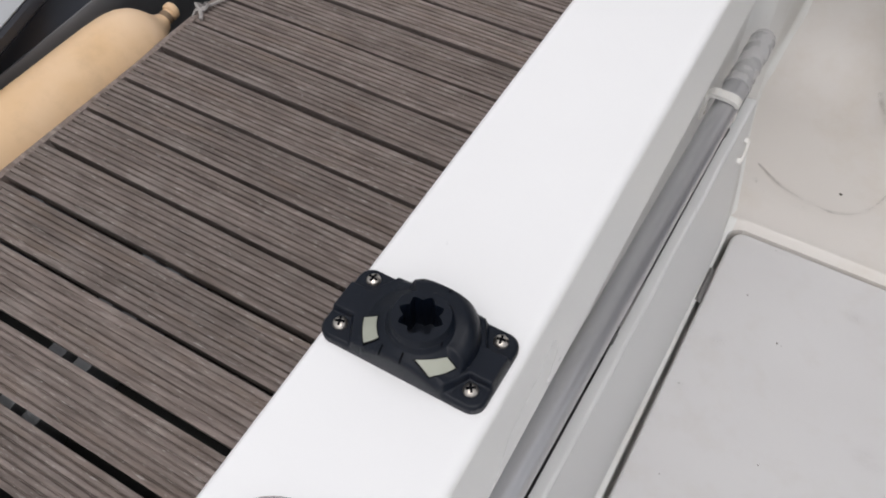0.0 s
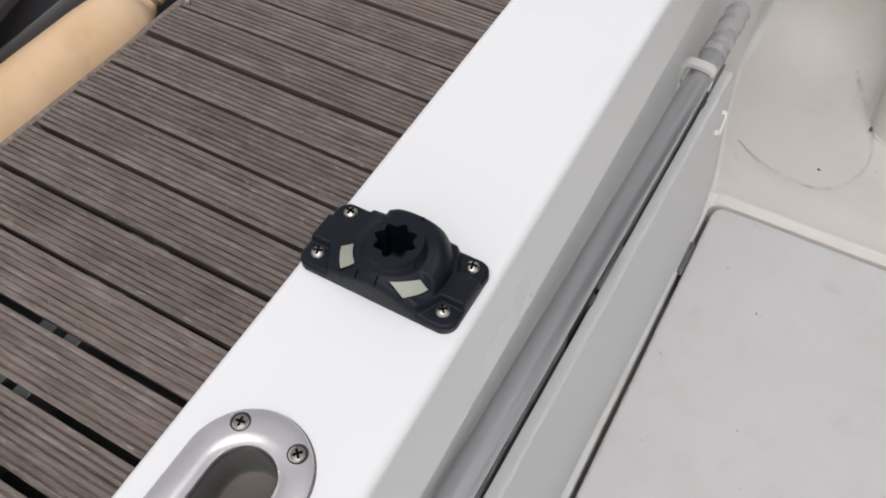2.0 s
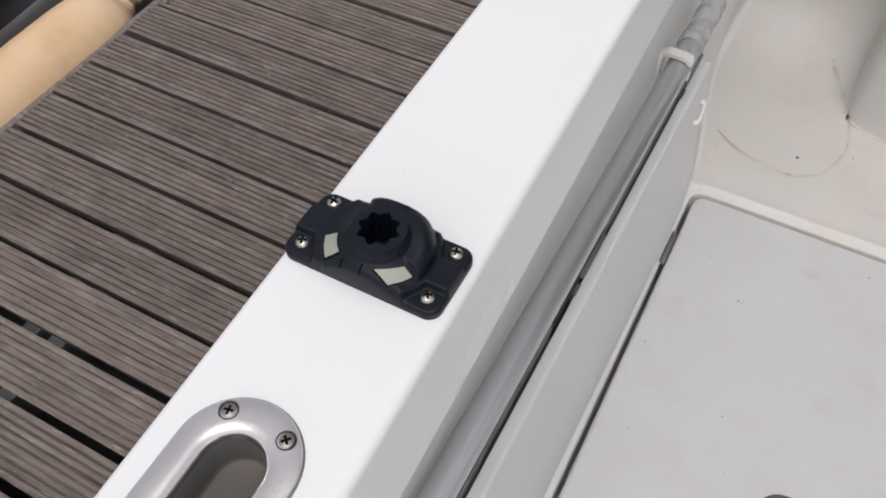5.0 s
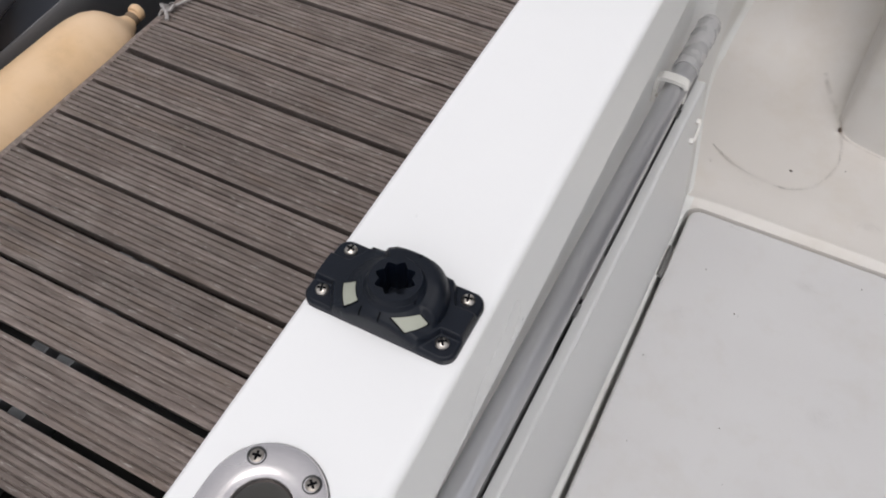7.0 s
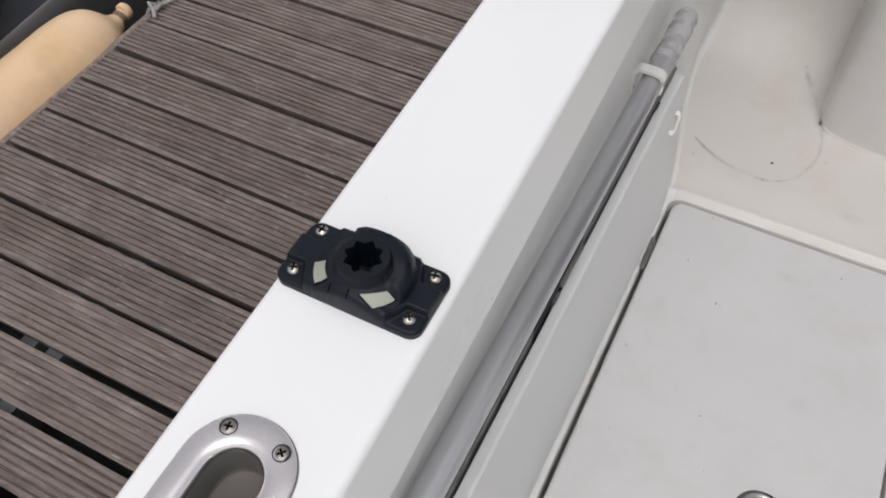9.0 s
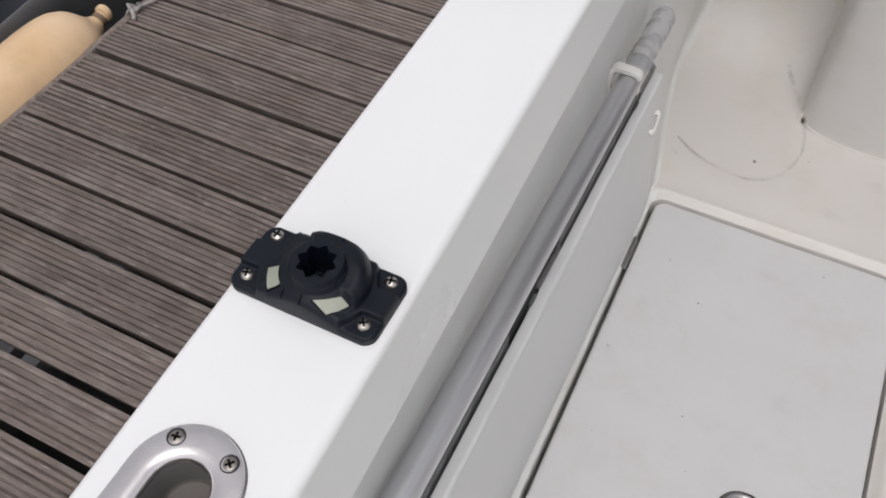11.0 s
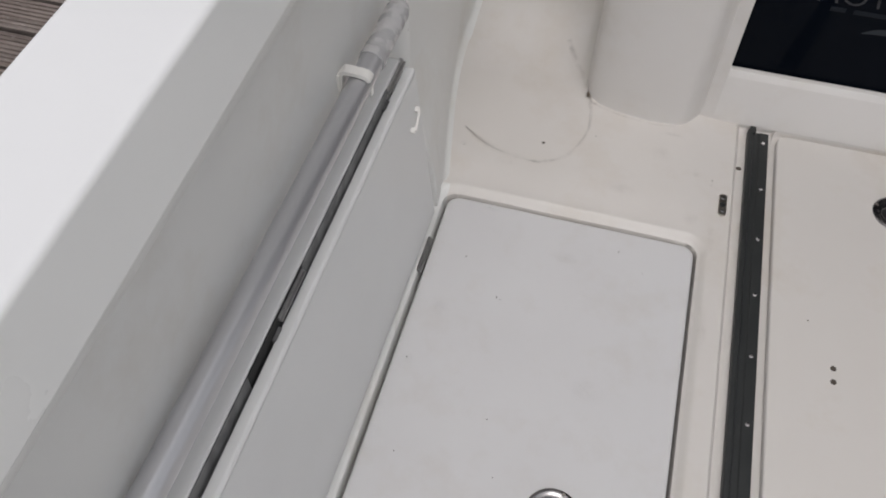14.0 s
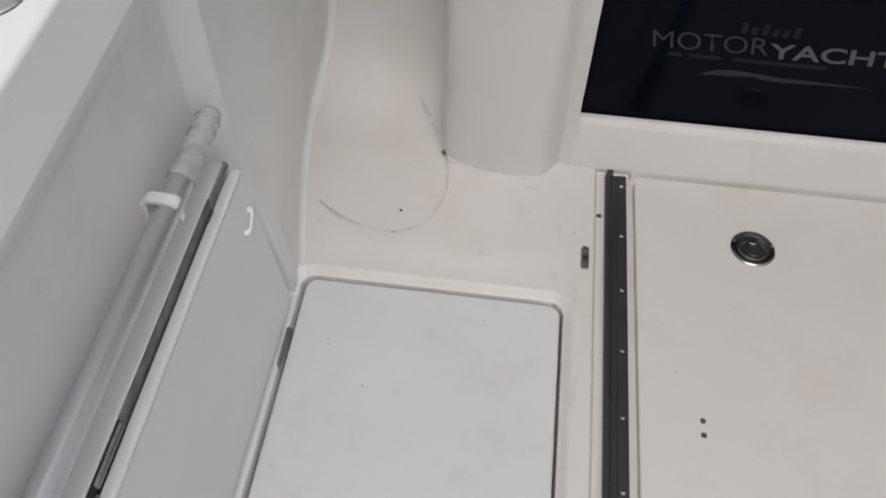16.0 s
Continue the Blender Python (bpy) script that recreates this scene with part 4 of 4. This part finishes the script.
part("lashing", tube([(0, 0.903, 0.020), (0, 0.907, 0.021), (0, 0.912, 0.022), (0, 0.917, 0.023)], lambda q: 0.0200 - 0.002 * abs(2 * q - 1) ** 2, 16), LASH, fender, "dark brown lashing round the neck")

rope = thing("mooring_rope", pose(0, 0, 0), "pale grey rope knotted at the edge of the pontoon", "rope")
part("line", tube([(-1.185, 0.90, 0.12), (-1.183, 0.915, 0.18), (-1.168, 0.928, 0.214), (-1.154, 0.936, 0.219), (-1.144, 0.955, 0.220), (-1.131, 0.985, 0.220), (-1.118, 1.05, 0.217), (-1.10, 1.16, 0.215), (-1.09, 1.4, 0.215), (-1.085, 2.0, 0.215)], 0.0038, 10), ROPE, rope)
knot = [(-1.157 + 0.013 * math.cos(a) * (1 + 0.3 * math.sin(2 * a)), 0.942 + 0.012 * math.sin(a), 0.221 + 0.006 * math.sin(2 * a)) for a in [2 * math.pi * i / 18 * 1.5 for i in range(19)]]
part("knot", tube(knot, 0.0042, 10), ROPE, rope, "tight pale knot")
part("end", tube([(-1.150, 0.925, 0.222), (-1.139, 0.915, 0.217), (-1.132, 0.905, 0.214)], 0.005, 8), ROPE, rope)

boat = thing("neighbouring_boat", pose(0, 0, 0), "dark-hulled boat moored on the far side of the pontoon", "boat")


def strake(name, pts, mat, label=""):
    """A band of the hull from (x, z, splay) corners; splay is how fast it falls away going forward."""
    rows = spaced([(-2.0, 0.0, 4), (0.0, 2.4, 24), (2.4, 4.0, 6)])
    k = len(pts)
    reach = lambda y: (0.25 if y < 0.6 else 1.3) * math.tanh((y - 0.6) / (0.25 if y < 0.6 else 1.3))
    verts = [(x + s * reach(y), y, z) for y in rows for x, z, s in pts]
    faces = [(i * k + j, i * k + (j + 1) % k, (i + 1) * k + (j + 1) % k, (i + 1) * k + j) for i in range(len(rows) - 1) for j in range(k)]
    faces += [tuple(range(k)), tuple(range((len(rows) - 1) * k, len(rows) * k))]
    return part(name, (verts, faces), mat, boat, label)


strake("hull", [(-1.52, -0.6, -0.08), (-1.455, 0.0, -0.08), (-1.425, 0.12, -0.08), (-1.415, 0.19, -0.08), (-1.420, 0.200, -0.08), (-2.2, 0.200, -0.08), (-2.2, -0.6, -0.08)], GREY_TUBE)
strake("rub_rail", [(-1.424, 0.2005, -0.08), (-1.428, 0.225, -0.20), (-1.416, 0.254, -0.32), (-1.424, 0.2595, -0.32), (-2.2, 0.2595, -0.3), (-2.2, 0.2005, -0.1)], NAVY, "black rubbing rail")
strake("topside", [(-1.414, 0.260, -0.32), (-1.408, 0.268, -0.32), (-1.409, 0.290, -0.33), (-1.416, 0.298, -0.33), (-2.2, 0.299, -0.33), (-2.2, 0.260, -0.3)], BAND, "dark grey upper band of the hull")
strake("deck", [(-1.420, 0.2985, -0.33), (-1.418, 0.303, -0.33), (-1.430, 0.308, -0.33), (-2.6, 0.34, -0.33), (-2.6, 0.2995, -0.33)], GREY_TRIM, "light grey deck")

bight = thing("mooring_rope", pose(0, 0, 0), "grey rope bight lying doubled on the pontoon planks beside the boat", "rope")
for k, (ox, oz) in enumerate(((0.0, 0.0), (0.0105, 0.001))):
    way = smooth_line([(-0.20, 0.725), (-0.27, 0.695), (-0.328, 0.650), (-0.344, 0.606), (-0.350, 0.572), (-0.345, 0.540), (-0.326, 0.508), (-0.27, 0.47), (-0.19, 0.45)], 6)
    part("strand", tube([(p.x + 0.008 + ox, p.y + 0.004 * k, DZ + 0.0062 + oz) for p in way], lambda q: 0.0049 + 0.0004 * math.sin(q * 260), 10), ROPE, bight)

# ---- marks, and painted shade at the pillar foot ----
def dirt_sheet(name, rows, mat, parent, level=None):
    """A thin patch on the floor from rows of ((x, y), (u, v)) pairs of equal length."""
    k = len(rows[0])
    verts = [(p[0], p[1], level or floor_z(p[0], p[1]) + 0.0007) for r in rows for p, w in r]
    faces = [(i * k + j, (i + 1) * k + j, (i + 1) * k + j + 1, i * k + j + 1) for i in range(len(rows) - 1) for j in range(k - 1)]
    ob = part(name, (verts, faces), mat, parent)
    uvs = [w for r in rows for p, w in r]
    layer = ob.data.uv_layers.new(name="fade")
    for lp in ob.data.loops:
        layer.data[lp.index].uv = uvs[lp.vertex_index]
    return ob


def smear(line, widths, mat, parent):
    """A band along a line, as wide as the curve of widths says."""
    rows = []
    for i, p in enumerate(line):
        t = (line[min(i + 1, len(line) - 1)] - line[max(i - 1, 0)]).normalized()
        nn = Vector((-t.y, t.x)) * curve_at(widths, i / (len(line) - 1))
        rows.append([(p + nn * q, (0.5, 0.5 + 0.5 * q)) for q in (-1, -0.5, 0, 0.5, 1)])
    return dirt_sheet("smear", rows, mat, parent)


def smudge(x, y, rx, ry, parent, mat, level=None):
    qs = [-1 + i / 3 for i in range(7)]
    return dirt_sheet("smudge", [[((x + rx * a, y + ry * b), (0.5 + a / 2, 0.5 + b / 2)) for b in qs] for a in qs], mat, parent, level)


scuff = thing("scuff_mark", pose(0, 0, 0), "faint brown curved scuff rubbed on the cockpit floor, with shade painted along the pillar foot", "scuff", kind="structure")
arc = smooth_line([(0.188, 1.186), (0.235, 1.152), (0.291, 1.131), (0.363, 1.124), (0.420, 1.158), (0.452, 1.235), (0.452, 1.30), (0.437, 1.365)], 10)
cut = len(arc) - 1
smear(arc[:cut * 30 // 100], [(0.0, 0.0035), (0.35, 0.0080), (0.7, 0.0055), (1.0, 0.001)], SCUFF_SHADE, scuff)
smear(arc[:cut * 17 // 100], [(0.0, 0.002), (0.5, 0.0042), (1.0, 0.001)], SCUFF_SHADE, scuff)
smear(arc[cut * 36 // 100:cut * 56 // 100], [(0.0, 0.0008), (0.5, 0.0062), (1.0, 0.001)], SCUFF_SHADE, scuff)
smear(arc[cut * 60 // 100:], [(0.0, 0.001), (0.4, 0.003), (0.7, 0.006), (1.0, 0.007)], SCUFF_SHADE, scuff)
smear(arc, [(0.0, 0.004), (0.2, 0.014), (0.5, 0.010), (0.8, 0.008), (1.0, 0.014)], SMUDGE, scuff)
streak = smooth_line([(0.437, 1.352), (0.424, 1.40), (0.404, 1.435), (0.378, 1.475), (0.362, 1.50)], 7)
smear(streak, [(0.0, 0.003), (0.15, 0.009), (0.5, 0.011), (1.0, 0.009)], SCUFF_SHADE, scuff)
# Shading where the pillar meets the floor, painted together with some grime.
foot = smooth_line([(0.430, 1.41), (0.431, 1.376), (0.450, 1.341), (0.51, 1.318), (0.587, 1.308), (0.64, 1.314)], 8)
smear(foot, [(0.0, 0.003), (0.4, 0.006), (0.7, 0.003), (1.0, 0.0015)], SCUFF_SHADE, scuff)
for x, y, rx, ry in ((0.30, 1.108, 0.035, 0.012), (0.198, 1.135, 0.012, 0.010), (0.440, 1.352, 0.012, 0.016), (0.700, 1.185, 0.012, 0.012), (0.640, 1.287, 0.035, 0.008),
                     (0.733, 1.166, 0.007, 0.008), (0.70, 1.06, 0.02, 0.02), (0.742, 1.02, 0.012, 0.05), (0.62, 1.22, 0.03, 0.03), (0.55, 1.10, 0.05, 0.02), (0.745, 0.80, 0.012, 0.06)):
    smudge(x, y, rx, ry, scuff, SMUDGE)


def speck(x, y, z, r, seed):
    rr = random.Random(seed)
    n = 7
    vs = [(x + r * rr.uniform(0.5, 1.2) * math.cos(2 * math.pi * i / n), y + r * rr.uniform(0.5, 1.4) * math.sin(2 * math.pi * i / n), z + 0.0006) for i in range(n)]
    return vs + [(x, y, z + 0.0012)], [(i, (i + 1) % n, n) for i in range(n)]


spots = thing("dirt_specks", pose(0, 0, 0), "small dark specks of dirt on floor and lid", "dirt", kind="structure")
for k, (x, y, r) in enumerate(((0.366, 1.183, 0.0042), (0.474, 1.235, 0.002), (0.445, 1.385, 0.004), (0.20, 1.13, 0.0015), (0.736, 1.18, 0.002))):
    part("speck", speck(x, y, floor_z(x, y), r, k), SPECK, spots)
for k, (x, y, r) in enumerate(((0.277, 0.851, 0.0017), (0.570, 0.945, 0.0016), (0.623, 0.904, 0.001), (0.358, 0.771, 0.0022), (0.261, 0.420, 0.0013), (0.434, 0.419, 0.0012), (0.400, 0.518, 0.0014), (0.229, 0.600, 0.0016), (0.293, 0.987, 0.001), (0.366, 0.769, 0.0013))):
    part("speck", speck(x, y, 0.1166, r, 40 + k), SPECK, spots)
part("speck", speck(0.936, 0.872, 0.1286, 0.0016, 60), SPECK, spots)
for k, (x, y, z, r) in enumerate(((0.1008, 0.742, 0.805, 0.0015), (0.1290, 0.973, 0.549, 0.0015), (0.1200, 0.962, 0.640, 0.0013))):
    part("speck", moved(speck(0, 0, 0, r, 70 + k), pose(x, y, z, 0, 90, 0)), SPECK, spots)
for x, y, rx, ry in ((0.232, 0.597, 0.020, 0.014), (0.30, 0.985, 0.03, 0.006), (0.47, 0.90, 0.03, 0.02), (0.26, 0.72, 0.02, 0.03), (0.56, 0.62, 0.04, 0.03)):
    smudge(x, y, rx, ry, scuff, SMUDGE, 0.1168)
